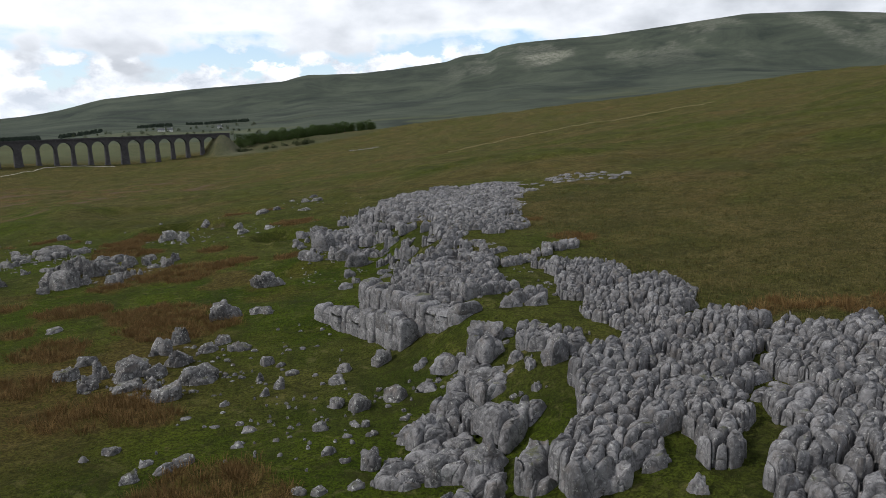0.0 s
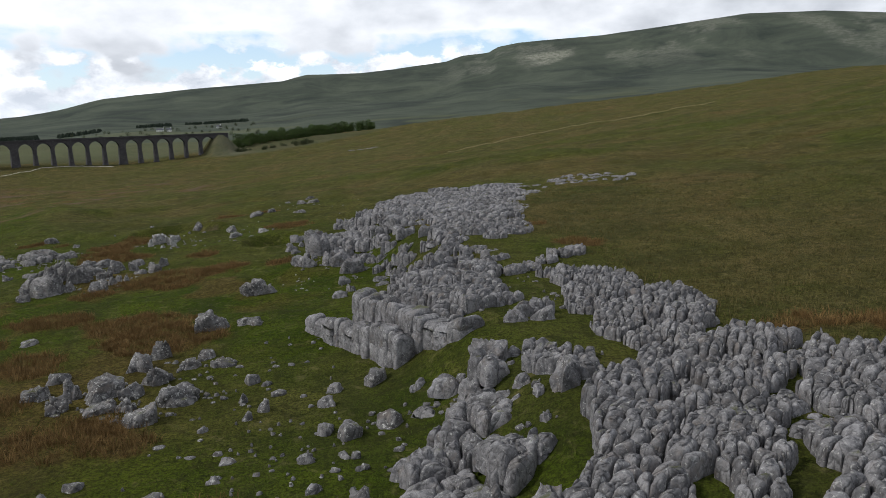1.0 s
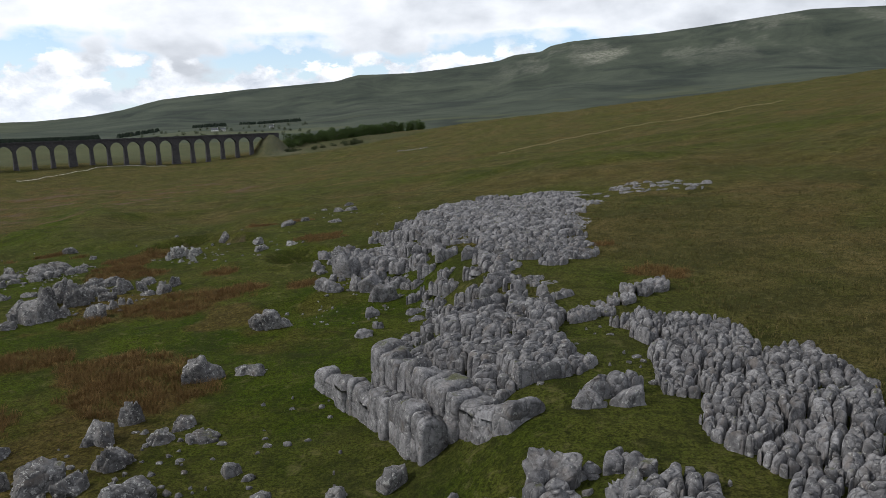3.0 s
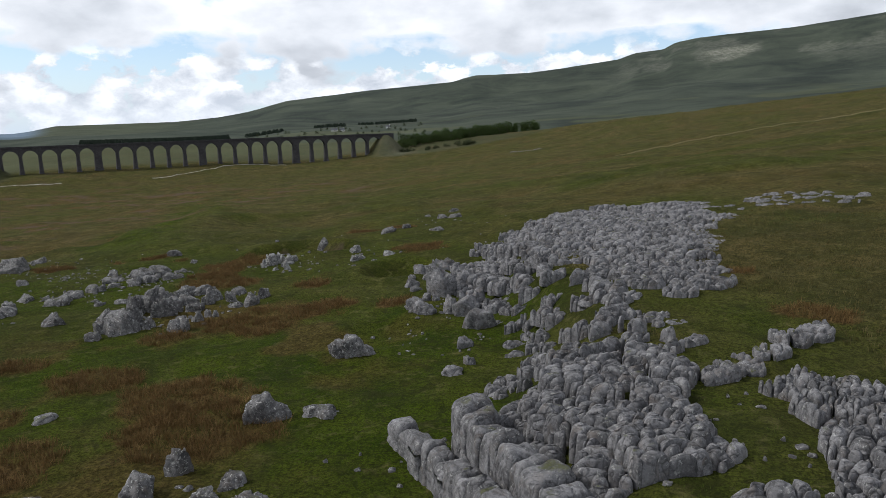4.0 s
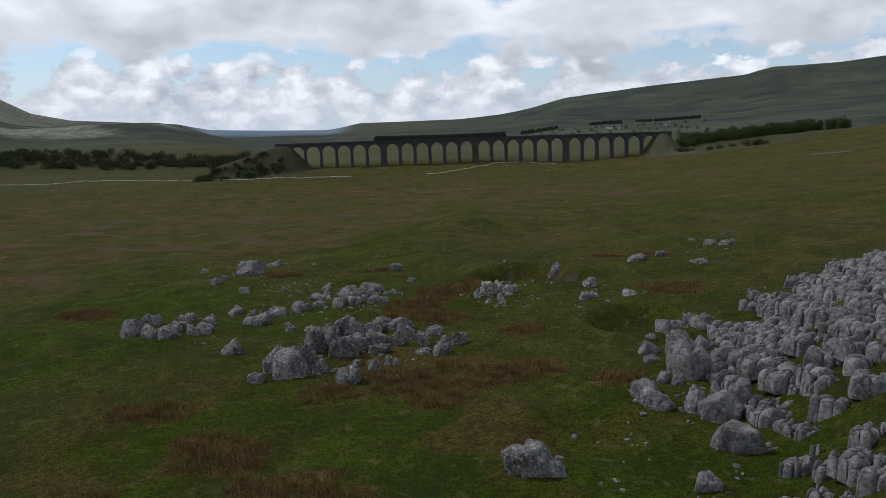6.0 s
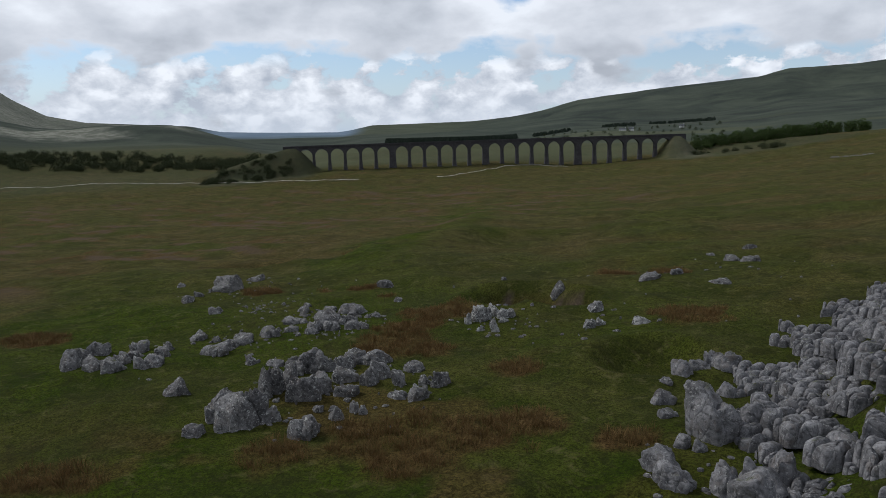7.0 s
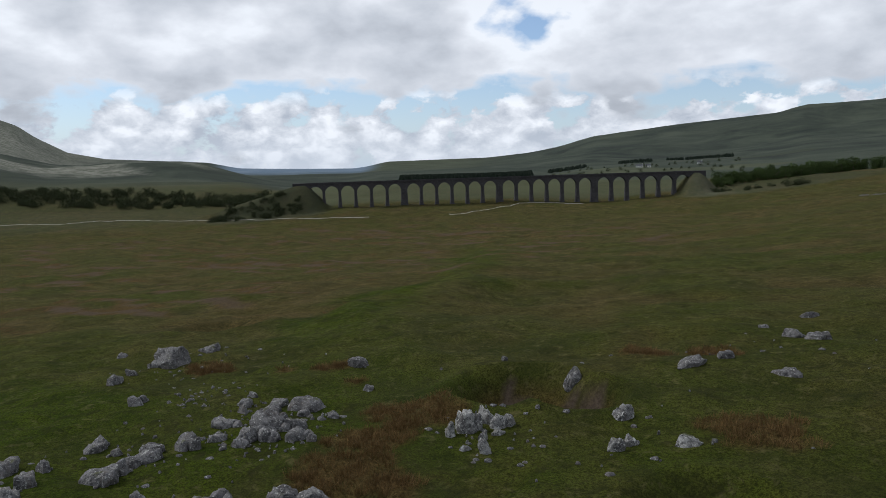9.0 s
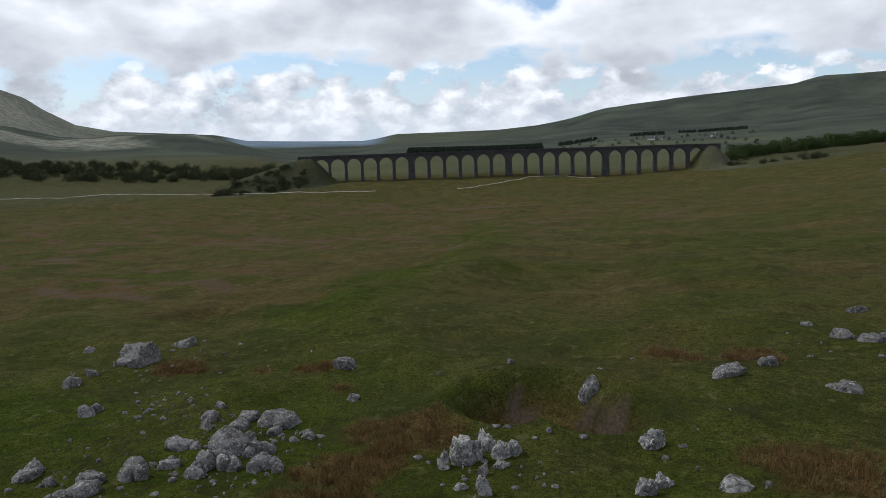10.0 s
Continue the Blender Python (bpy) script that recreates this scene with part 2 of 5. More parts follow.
def turf():
    """Upland turf: short green sward, olive mat grass, brown rush, bare soil and gravel, by the ground's own cover map;
    far haze and a sun patch are painted in.
    """
    k = Nodes("upland turf")
    lush, rush, bare = k.attribute("cover")[0:3]
    far, scree_sun_haze, field = k.attribute("reach")[0:3]
    remote_haze = k.alpha
    sprig = k.noise(4.5, 6, 0.7, warp=0.4)
    broad = k.noise(0.02, 5, 0.6, warp=0.5)
    mid = k.noise(0.16, 6, 0.62, warp=0.6)
    tuft = k.noise(1.6, 6, 0.66, k.coord((1, 1, 1)))
    blade = k.noise(9.0, 6, 0.7)
    moor = k.mix(k.ramp(mid, (0.36, 0.0), (0.64, 1.0)), (0.078, 0.072, 0.02), (0.155, 0.12, 0.047))
    moor = k.mix(k.ramp(broad, (0.42, 0.0), (0.58, 0.5)), moor, (0.07, 0.088, 0.016))
    moor = k.mix(k.ramp(k.noise(0.035, 6, 0.65, k.coord((1, 0.6, 1)), 0.8), (0.54, 0.0), (0.66, 0.65)), moor, (0.15, 0.098, 0.042))
    moor = k.mix(k.ramp(k.noise(0.45, 6, 0.7, warp=1.2), (0.56, 0.0), (0.72, 0.6)), moor, (0.17, 0.13, 0.062))
    green = k.mix(k.ramp(mid, (0.34, 0.0), (0.62, 1.0)), (0.033, 0.061, 0.003), (0.072, 0.1, 0.008))
    green = k.mix(k.ramp(tuft, (0.56, 0.0), (0.74, 0.6)), green, (0.095, 0.092, 0.022))
    color = k.mix(lush, moor, green)
    # lows of the tuft, sprig and blade bumps darkened: shade painted between them
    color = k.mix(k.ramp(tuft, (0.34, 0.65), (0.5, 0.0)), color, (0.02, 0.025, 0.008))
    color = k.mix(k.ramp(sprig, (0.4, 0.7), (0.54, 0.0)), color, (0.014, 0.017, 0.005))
    color = k.mix(k.ramp(sprig, (0.58, 0.0), (0.72, 0.28)), color, (0.12, 0.115, 0.035))
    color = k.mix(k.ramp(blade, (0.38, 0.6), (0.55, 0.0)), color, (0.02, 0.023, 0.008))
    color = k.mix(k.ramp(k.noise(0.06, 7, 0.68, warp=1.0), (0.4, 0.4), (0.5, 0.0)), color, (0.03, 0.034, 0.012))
    color = k.mix(k.ramp(k.noise(0.7, 7, 0.72, warp=0.5), (0.55, 0.0), (0.68, 0.5)), color, (0.16, 0.14, 0.06))
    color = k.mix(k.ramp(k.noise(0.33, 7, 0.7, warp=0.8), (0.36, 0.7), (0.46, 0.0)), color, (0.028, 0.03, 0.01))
    brown = k.mix(k.ramp(tuft, (0.35, 0.0), (0.66, 1.0)), (0.07, 0.043, 0.017), (0.175, 0.112, 0.046))
    # shade between rush stems, painted the same way
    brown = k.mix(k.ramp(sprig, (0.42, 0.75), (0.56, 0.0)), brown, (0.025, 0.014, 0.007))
    color = k.mix(rush, color, brown)
    color = k.mix(bare, color, k.mix(grain_of(k), (0.06, 0.045, 0.034), (0.12, 0.092, 0.072)))
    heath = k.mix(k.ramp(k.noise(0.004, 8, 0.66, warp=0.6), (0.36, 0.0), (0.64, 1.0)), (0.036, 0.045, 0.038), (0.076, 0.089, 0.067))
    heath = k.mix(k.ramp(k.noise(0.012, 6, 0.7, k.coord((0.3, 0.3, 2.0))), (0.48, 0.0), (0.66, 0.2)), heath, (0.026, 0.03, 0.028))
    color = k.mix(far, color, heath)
    color = k.mix(field, color, k.mix(k.ramp(k.noise(0.01, 5, 0.6), (0.4, 0.0), (0.6, 1.0)), (0.078, 0.086, 0.052), (0.1, 0.112, 0.068)))
    # grey stone tone, also painted on for the sun patch and mountain haze
    pale_tone = k.mix(k.ramp(k.noise(0.05, 7, 0.75), (0.4, 0.0), (0.6, 1.0)), (0.125, 0.13, 0.1), (0.28, 0.28, 0.235))
    color = k.mix(scree_sun_haze, color, pale_tone)
    # far western hills tinted blue: distance haze put into the colour
    color = k.mix(remote_haze, color, k.mix(k.ramp(k.noise(0.006, 4, 0.6), (0.4, 0.0), (0.6, 1.0)), (0.13, 0.18, 0.24), (0.17, 0.22, 0.28)))
    normal = k.bump(tuft, 0.9, 0.35)
    normal = k.bump(sprig, 0.9, 0.16, normal)
    normal = k.bump(blade, 0.8, 0.09, normal)
    return k.done(color, 1.0, normal, 0.03)


def grain_of(k):
    return k.ramp(k.noise(2.5, 6, 0.7), (0.35, 0.0), (0.65, 1.0))


def blades(name, low, high):
    k = Nodes(name)
    n = k.n.new("ShaderNodeNewGeometry")
    color = k.mix(n.outputs["Random Per Island"], low, high)
    color = k.mix(k.ramp(k.noise(0.35, 4, 0.6), (0.38, 0.0), (0.66, 0.6)), color, low)
    return k.done(color, 0.85, None, 0.15)


def masonry(name, dark, pale, course):
    k = Nodes(name)
    brick = k.n.new("ShaderNodeTexBrick")
    at = k.coord((1, 1, 1))
    m = k.n.new("ShaderNodeMapping")
    m.inputs["Rotation"].default_value = (radians(90), 0, 0)
    k.l.new(at, m.inputs[0])
    k.l.new(m.outputs[0], brick.inputs["Vector"])
    for key, v in (("Scale", 1.0), ("Brick Width", course * 2.2), ("Row Height", course), ("Mortar Size", 0.03)):
        brick.inputs[key].default_value = v
    brick.inputs["Color1"].default_value, brick.inputs["Color2"].default_value = (*dark, 1), (*pale, 1)
    brick.inputs["Mortar"].default_value = (0.05, 0.05, 0.05, 1)
    soot = k.ramp(k.noise(0.12, 6, 0.65), (0.4, 0.0), (0.62, 0.8))
    color = k.mix(soot, brick.outputs[0], (0.03, 0.029, 0.031))
    color = k.mix(k.ramp(k.noise(0.5, 5, 0.6), (0.58, 0.0), (0.72, 0.4)), color, (0.11, 0.105, 0.1))
    return k.done(color, 0.92, k.bump(brick.outputs[1], 0.5, -0.05), 0.2)


def plain(name, low, high, scale, rough=0.9, bump=0.4):
    k = Nodes(name)
    n = k.noise(scale, 6, 0.65)
    return k.done(k.mix(k.ramp(n, (0.36, 0.0), (0.64, 1.0)), low, high), rough, k.bump(n, bump, 0.3 / scale), 0.2)


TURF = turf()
RUSH = blades("dry rush", (0.085, 0.05, 0.018), (0.235, 0.15, 0.06))
SEDGE = blades("pale moor grass", (0.06, 0.058, 0.016), (0.15, 0.12, 0.05))
SWARD = blades("short grass", (0.044, 0.066, 0.008), (0.085, 0.105, 0.02))
VIADUCT_STONE = masonry("sooty gritstone", (0.05, 0.047, 0.05), (0.085, 0.08, 0.082), 0.6)
GRAVEL = plain("pale gravel", (0.26, 0.25, 0.21), (0.42, 0.4, 0.35), 0.6)
LEAF = blades("leaves", (0.028, 0.05, 0.013), (0.075, 0.108, 0.03))
SCRUB = blades("scrub leaves", (0.026, 0.036, 0.015), (0.06, 0.07, 0.028))
DRY_PATH = plain("trodden dry grass", (0.11, 0.1, 0.045), (0.19, 0.165, 0.085), 0.6)
SPRUCE = blades("spruce", (0.008, 0.015, 0.01), (0.02, 0.03, 0.018))
BARK = plain("bark", (0.05, 0.04, 0.03), (0.1, 0.085, 0.065), 3.0)
RENDER_WHITE = plain("limewash", (0.6, 0.6, 0.57), (0.78, 0.78, 0.75), 0.8)
SLATE = plain("slate", (0.07, 0.075, 0.085), (0.12, 0.125, 0.135), 1.2)
DARK_GLASS = plain("window glass", (0.02, 0.022, 0.025), (0.03, 0.032, 0.035), 1.0, 0.2, 0.0)


# ---- the lie of the land ----
def lattice(ix, iy, seed):
    h = (ix * 374761393 + iy * 668265263 + seed * 974634541) & 0xFFFFFFFF
    h = ((h ^ (h >> 13)) * 1274126177) & 0xFFFFFFFF
    return ((h ^ (h >> 16)) & 0xFFFF) / 65535.0


def ripple(x, y, seed=1):
    """Smooth random relief between -1 and 1 over a unit grid."""
    x, y = np.asarray(x, float), np.asarray(y, float)
    ix, iy = np.floor(x).astype(np.int64), np.floor(y).astype(np.int64)
    fx, fy = x - ix, y - iy
    fx, fy = fx * fx * fx * (fx * (fx * 6 - 15) + 10), fy * fy * fy * (fy * (fy * 6 - 15) + 10)
    a = lattice(ix, iy, seed) * (1 - fx) + lattice(ix + 1, iy, seed) * fx
    b = lattice(ix, iy + 1, seed) * (1 - fx) + lattice(ix + 1, iy + 1, seed) * fx
    return 2 * (a * (1 - fy) + b * fy) - 1


def relief(x, y, seed=1, octaves=4, rough=0.5):
    total, size = 0.0, 1.0
    for i in range(octaves):
        total = total + size * ripple(np.asarray(x) * 2 ** i + 17.3 * i, np.asarray(y) * 2 ** i - 9.1 * i, seed + i)
        size *= rough
    return total


def step(a, b, v):
    s = np.clip((np.asarray(v, float) - a) / (b - a), 0, 1)
    return s * s * (3 - 2 * s)


def scar_line(y):
    return -5.5 - 5.5 * np.tanh((y - 95) / 14) - 3.0 * np.exp(-((y - 68) / 14) ** 2) + 5 * np.exp(-((y - 30) / 14) ** 2)


def scar(x, y):
    """The limestone step between the pasture and the pavement."""
    past = np.clip((x - scar_line(y)), -60, 400)
    fade = 1 / (1 + np.exp((np.clip(y, -200, 600) - 142) / 9)) / (1 + np.exp((28 - np.clip(y, -200, 600)) / 8))
    return fade * np.exp(-np.maximum(past, 0) / 60) / (1 + np.exp(-past / 1.6))


SLOPE = [1.341, 3.223, 8.466, -13.648, 4.491, 5.358, 2.533, 3.848, -1.283, 4.786, -6.772, 1.773, 6.036, -2.564, 1.225, 4.649]
# the railway: middle of the viaduct, its heading, curve and gradient
VIA_X, VIA_Y, VIA_TURN, VIA_TOP, VIA_RISE, VIA_BOW, BAY, WIDER = -414.5, 693.2, 0.6976, 10.16, 0.00993, -13.4, 15.9, 1.6
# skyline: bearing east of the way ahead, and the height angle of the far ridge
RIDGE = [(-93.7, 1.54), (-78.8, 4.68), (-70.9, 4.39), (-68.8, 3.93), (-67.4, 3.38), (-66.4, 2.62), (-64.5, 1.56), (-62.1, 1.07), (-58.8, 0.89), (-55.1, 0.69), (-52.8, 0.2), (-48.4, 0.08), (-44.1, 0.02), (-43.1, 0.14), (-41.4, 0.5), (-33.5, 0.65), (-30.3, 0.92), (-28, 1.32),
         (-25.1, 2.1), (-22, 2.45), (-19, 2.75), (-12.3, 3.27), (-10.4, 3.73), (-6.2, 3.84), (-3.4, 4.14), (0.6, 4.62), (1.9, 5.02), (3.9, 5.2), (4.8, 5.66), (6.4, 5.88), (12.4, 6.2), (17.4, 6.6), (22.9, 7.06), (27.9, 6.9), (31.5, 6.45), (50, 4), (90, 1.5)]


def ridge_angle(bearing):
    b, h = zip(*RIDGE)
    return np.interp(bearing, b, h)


def along_line(x, y):
    """Distance along and off the railway from the viaduct's middle."""
    dx, dy = x - VIA_X, y - VIA_Y
    d = dx * math.cos(VIA_TURN) + dy * math.sin(VIA_TURN)
    off = -dx * math.sin(VIA_TURN) + dy * math.cos(VIA_TURN) - VIA_BOW * np.clip(d / 190, -1.4, 1.4) ** 2
    return d, off


LINE_END = 196.0
# hollows where the ground has sunk: x, y, radius, depth
HOLLOWS = [(-52.5, 138.5, 6.0, 4.0), (-45.5, 137.6, 4.0, 4.0), (-27.8, 120.5, 4.8, 2.2), (-124, 152, 7, 2.2), (-21, 92, 4, 0.8), (-84, 205, 16, 2.0)]


def wetness(x, y):
    """Humps above zero, soaks below."""
    return relief(np.asarray(x) / 34, np.asarray(y) / 26, 57, 3, 0.55)


def lie(x, y):
    """The height of the ground."""
    x, y = np.asarray(x, float), np.asarray(y, float)
    r, bearing = np.hypot(x, y), np.degrees(np.arctan2(x, y))
    X = np.arcsinh(np.clip(x, -700, 420) / 100)
    Y = np.arcsinh((np.clip(y, -10, 1000) - 90) / 150)
    z, k = 0.0, 0
    for i in range(5):
        for j in range(5 - i):
            z = z + SLOPE[k] * X ** i * Y ** j
            k += 1
    z = z + SLOPE[k] * scar(x, y)
    z = z + 6.5 * np.exp(-((x + 100) ** 2 + (y - 930) ** 2) / 130 ** 2)
    z = z + 2.4 * np.exp(-((x - 33) ** 2 + (y - 205) ** 2) / 45 ** 2) - 2.2 * np.exp(-((x + 19) ** 2 + (y - 225) ** 2) / 28 ** 2)
    z = z - 4.5 * np.exp(-((x + 337) ** 2 + (y - 760) ** 2) / 70 ** 2) + 3 * np.exp(-((x + 525) ** 2 + (y - 560) ** 2) / 60 ** 2)
    for hx, hy, hr, deep in HOLLOWS:
        q = np.hypot(x - hx, y - hy) / hr
        z = z - deep * np.exp(-(q ** 4) * 1.1) + 0.18 * deep * np.exp(-((q - 1.25) / 0.3) ** 2)
    # the edge of the green terrace across the moor
    brow = x + 93 + 0.35 * (y - 140) + 0.0008 * (y - 140) ** 2 + 6 * ripple(x / 30, y / 30, 63)
    z = z + 2.0 * step(-11, 2, brow) * step(34, 8, brow) * step(138, 170, y) * step(430, 320, y)
    rough = np.clip(r / 60, 0.4, 3.0)
    z = z + 0.16 * rough * relief(x / 9, y / 9, 3, 4, 0.55) + 0.05 * relief(x / 1.7, y / 1.7, 9, 2) * (r < 330) + 0.9 * relief(x / 70, y / 70, 5, 2) * step(120, 300, r) + 0.75 * wetness(x, y) * step(120, 220, r)
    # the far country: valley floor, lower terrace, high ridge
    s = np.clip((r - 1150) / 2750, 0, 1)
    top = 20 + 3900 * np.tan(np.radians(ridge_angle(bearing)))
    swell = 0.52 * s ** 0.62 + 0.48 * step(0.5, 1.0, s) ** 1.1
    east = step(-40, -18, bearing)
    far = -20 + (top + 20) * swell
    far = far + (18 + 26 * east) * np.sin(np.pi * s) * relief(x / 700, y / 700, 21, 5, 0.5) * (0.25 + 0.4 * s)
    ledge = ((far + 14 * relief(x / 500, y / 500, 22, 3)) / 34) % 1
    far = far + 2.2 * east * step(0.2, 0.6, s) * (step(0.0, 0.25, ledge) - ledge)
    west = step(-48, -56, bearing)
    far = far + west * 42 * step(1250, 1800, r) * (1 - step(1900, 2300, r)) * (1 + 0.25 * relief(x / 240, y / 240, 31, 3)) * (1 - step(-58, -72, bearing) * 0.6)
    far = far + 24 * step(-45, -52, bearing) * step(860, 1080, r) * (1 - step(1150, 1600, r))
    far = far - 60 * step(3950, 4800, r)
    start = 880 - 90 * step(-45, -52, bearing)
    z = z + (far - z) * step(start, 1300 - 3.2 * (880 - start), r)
    behind = step(60, 110, np.abs(bearing + 15))
    z = z + (2.0 - z) * behind * step(60, 400, r)
    # railway embankments at both ends of the viaduct
    d, off = along_line(x, y)
    short = np.maximum(LINE_END - np.abs(d), 0)
    reach = np.hypot(short * 1.1, np.maximum(np.abs(off) - 5.5, 0)) + np.maximum(-d - 205, 0) * 0.3 + np.maximum(d - 206, 0) * 0.9
    bank = VIA_TOP + VIA_RISE * d - 1.6 - reach / np.where(d > 0, 0.78, 1.0)
    bank = np.where((d > -300) & (d < 420), bank, -99)
    return np.maximum(z, bank)


def mesh_of(name, verts, faces, material, smooth=True):
    me = bpy.data.meshes.new(name)
    me.from_pydata([tuple(v) for v in verts] if not isinstance(verts, np.ndarray) else verts.tolist(), [], faces)
    me.materials.append(material)
    if smooth:
        me.polygons.foreach_set("use_smooth", [True] * len(me.polygons))
    me.update()
    return me


def part(name, me, parent, label="", at=None):
    """One mesh object under a thing or under a part."""
    ob = new(name, me)
    if parent is not None:
        ob.parent = parent
    if at is not None:
        ob.matrix_basis = at
    return tagged(ob, label)


def base(name, x, y, z, label, category, group="", kind=""):
    ob = new(name)
    ob.location = (x, y, z)
    return tagged(ob, label, category, group, kind)


# rush beds: x, y, radius
RUSH_NEAR = [(-36.3, 96.7, 5.7), (-43.7, 89.9, 2.6), (-36, 62, 3.4), (-24, 45, 4.4), (-12, 33, 3.2), (-31, 103, 2.4), (-27, 68, 4.6), (-29, 135.5, 3.9), (-58, 127.5, 4.0),
             (25, 50, 2.2), (16, 86, 2.6), (31, 49, 2.4), (-33, 52, 2.8), (13.4, 101, 1.2), (-42, 77, 3.4), (-54, 79, 2.9), (-31, 75, 5.0)]
RUSH_FAR = [(-52, 114, 4.0), (-38, 113, 1.8), (-23, 103, 1.7), (-98, 97, 3.4), (-111, 168, 2.4), (-43, 68, 1.6), (-56, 120, 3.2), (-78, 137, 2.1), (-46, 156, 2.4),
            (-39, 158, 2.3), (-94, 130, 2.6), (-84, 134, 1.0), (-71, 133, 1.1), (23, 242, 8), (48, 334, 11), (91, 181, 5.7), (-259, 234, 12), (-115, 447, 18)]


def rushiness(x, y):
    total = np.zeros_like(np.asarray(x, float))
    wob = relief(np.asarray(x) / 3.1, np.asarray(y) / 3.1, 41, 3)
    for px, py, pr in RUSH_NEAR + RUSH_FAR:
        q = np.hypot((x - px) * 0.8, y - py) / pr
        thin = 0.35 if math.hypot(px, py) > 175 else 1.0
        total = np.maximum(total, thin * step(1.14, 0.8, q + 0.3 * wob))
    return total


def lushness(x, y):
    """Where the sward is grazed short and green."""
    x, y = np.asarray(x, float), np.asarray(y, float)
    w = relief(x / 16, y / 16, 51, 4, 0.55)
    left = step(-128, -88, x + 12 * w) * step(12, -4, x - scar_line(y) - 4 * w) * step(178, 120, y + 12 * w)
    gaps = step(26, 14, x - scar_line(y) + 3 * w) * step(112, 80, y) * 0.8
    mid = -93 - 0.35 * (y - 140) - 0.0008 * (y - 140) ** 2
    lane = step(16, 5, np.abs(x - mid + 7 * w) * (1 - 0.0012 * (y - 140))) * step(125, 150, y) * step(460, 330, y) * 0.95
    lane = np.maximum(lane, step(14, 4, np.abs(x + 40 + 0.3 * (y - 150) + 8 * w)) * step(130, 160, y) * step(330, 230, y) * 0.6)
    return np.clip(np.maximum(np.maximum(left, gaps), lane) * (0.8 + 0.35 * w), 0, 1)


def build_ground():
    """One sheet from under the drone to the far ridges, finer where the drone passes."""
    bearings = np.radians(np.concatenate([np.arange(-80, 42.01, 0.34), np.linspace(45, 277, 60)]))
    radii = [3.0]
    while radii[-1] < 4750:
        r = radii[-1]
        grow = 0.0075 if 60 < r < 200 else 0.011 if r < 480 else (0.0062 if r < 900 else 0.011)
        radii.append(r * (1 + grow) + 0.02)
    radii = np.array(radii)
    cx, cy = 0.0, -8.0
    B, Rr = np.meshgrid(bearings, radii)
    x, y = cx + Rr * np.sin(B), cy + Rr * np.cos(B)
    z = lie(x, y)
    nb, nr = len(bearings), len(radii)
    verts = np.stack([x.ravel(), y.ravel(), z.ravel()], 1)
    i, j = np.meshgrid(np.arange(nr - 1), np.arange(nb), indexing="ij")
    a, b = i * nb + j, i * nb + (j + 1) % nb
    quads = np.stack([a, a + nb, b + nb, b], -1).reshape(-1, 4)
    me = bpy.data.meshes.new("ground")
    me.vertices.add(len(verts) + 1)
    mid = np.array([[cx, cy, float(lie(cx, cy))]])
    me.vertices.foreach_set("co", np.concatenate([verts, mid]).ravel())
    fan = np.stack([np.full(nb, len(verts)), np.arange(nb), (np.arange(nb) + 1) % nb], 1)
    loops = np.concatenate([quads.ravel(), fan.ravel()])
    me.loops.add(len(loops))
    me.loops.foreach_set("vertex_index", loops.astype(np.int32))
    starts = np.concatenate([np.arange(len(quads)) * 4, len(quads) * 4 + np.arange(nb) * 3]).astype(np.int32)
    me.polygons.add(len(starts))
    me.polygons.foreach_set("loop_start", starts)
    me.polygons.foreach_set("use_smooth", np.ones(len(starts), bool))
    me.update(calc_edges=True)
    me.validate()
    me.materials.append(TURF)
    # what covers the ground: sward, rush, soil / heath, scree with painted sun, meadow
    r, bearing = np.hypot(x, y), np.degrees(np.arctan2(x, y))
    bare = np.zeros_like(x)
    for sx, sy, sr in ((-47.6, 141.2, 1.3), (-46.3, 140.9, 1.4), (-45.0, 140.4, 1.0), (-55.2, 141.6, 1.2)):
        bare = np.maximum(bare, step(1.2, 0.7, np.hypot(x - sx, (y - sy) * 1.2) / sr + 0.5 * relief(x / 1.1, y / 1.1, 61, 3)))
    gully = step(0.4, 0.62, relief(x / 26, y / 8, 71, 4)) * step(-120, -170, x) * step(420, 200, np.hypot(x + 260, y - 260))
    bare = np.maximum(bare, 0.7 * step(0.7, 0.85, relief(x / 26, y / 8, 71, 4)) * gully)
    tan = step(-0.15, 0.5, relief(x / 9, y / 9, 43, 4, 0.6)) * np.exp(-(((x + 38) / 16) ** 2 + ((y - 84) / 24) ** 2)) + 0.5 * np.exp(-(((x + 30) / 10) ** 2 + ((y - 48) / 14) ** 2))
    rush = np.maximum(np.maximum(rushiness(x, y) * (0.68 + 0.25 * relief(x / 2.2, y / 2.2, 47, 3)), gully * 0.8), np.clip(tan * 1.3, 0, 0.55))
    lush = lushness(x, y) * (1 - 0.6 * gully)
    wet = wetness(x, y) * step(110, 180, r)
    lush = np.maximum(lush, 0.5 * step(0.05, 0.6, wet) * step(600, 300, r))
    rush = np.maximum(rush, 0.2 * step(0.2, 0.8, -wet) * step(700, 400, r))
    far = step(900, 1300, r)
    d, off = along_line(x, y)
    far = np.maximum(far, 0.25 * step(700, 800, r) * step(-41, -47, bearing))
    far = np.maximum(far, 0.35 * step(175, 200, d) * step(420, 330, d) * step(60, 40, np.abs(off)))
    far = np.maximum(far, 0.5 * step(-165, -185, d) * step(-300, -270, d) * step(60, 40, np.abs(off)))
    for hx, hy, hr, deep in HOLLOWS[:2]:
        rush = np.maximum(rush, 0.6 * step(1.02, 0.7, np.hypot(x - hx, y - hy) / hr))
    w = relief(x / 300, y / 300, 81, 5, 0.6)
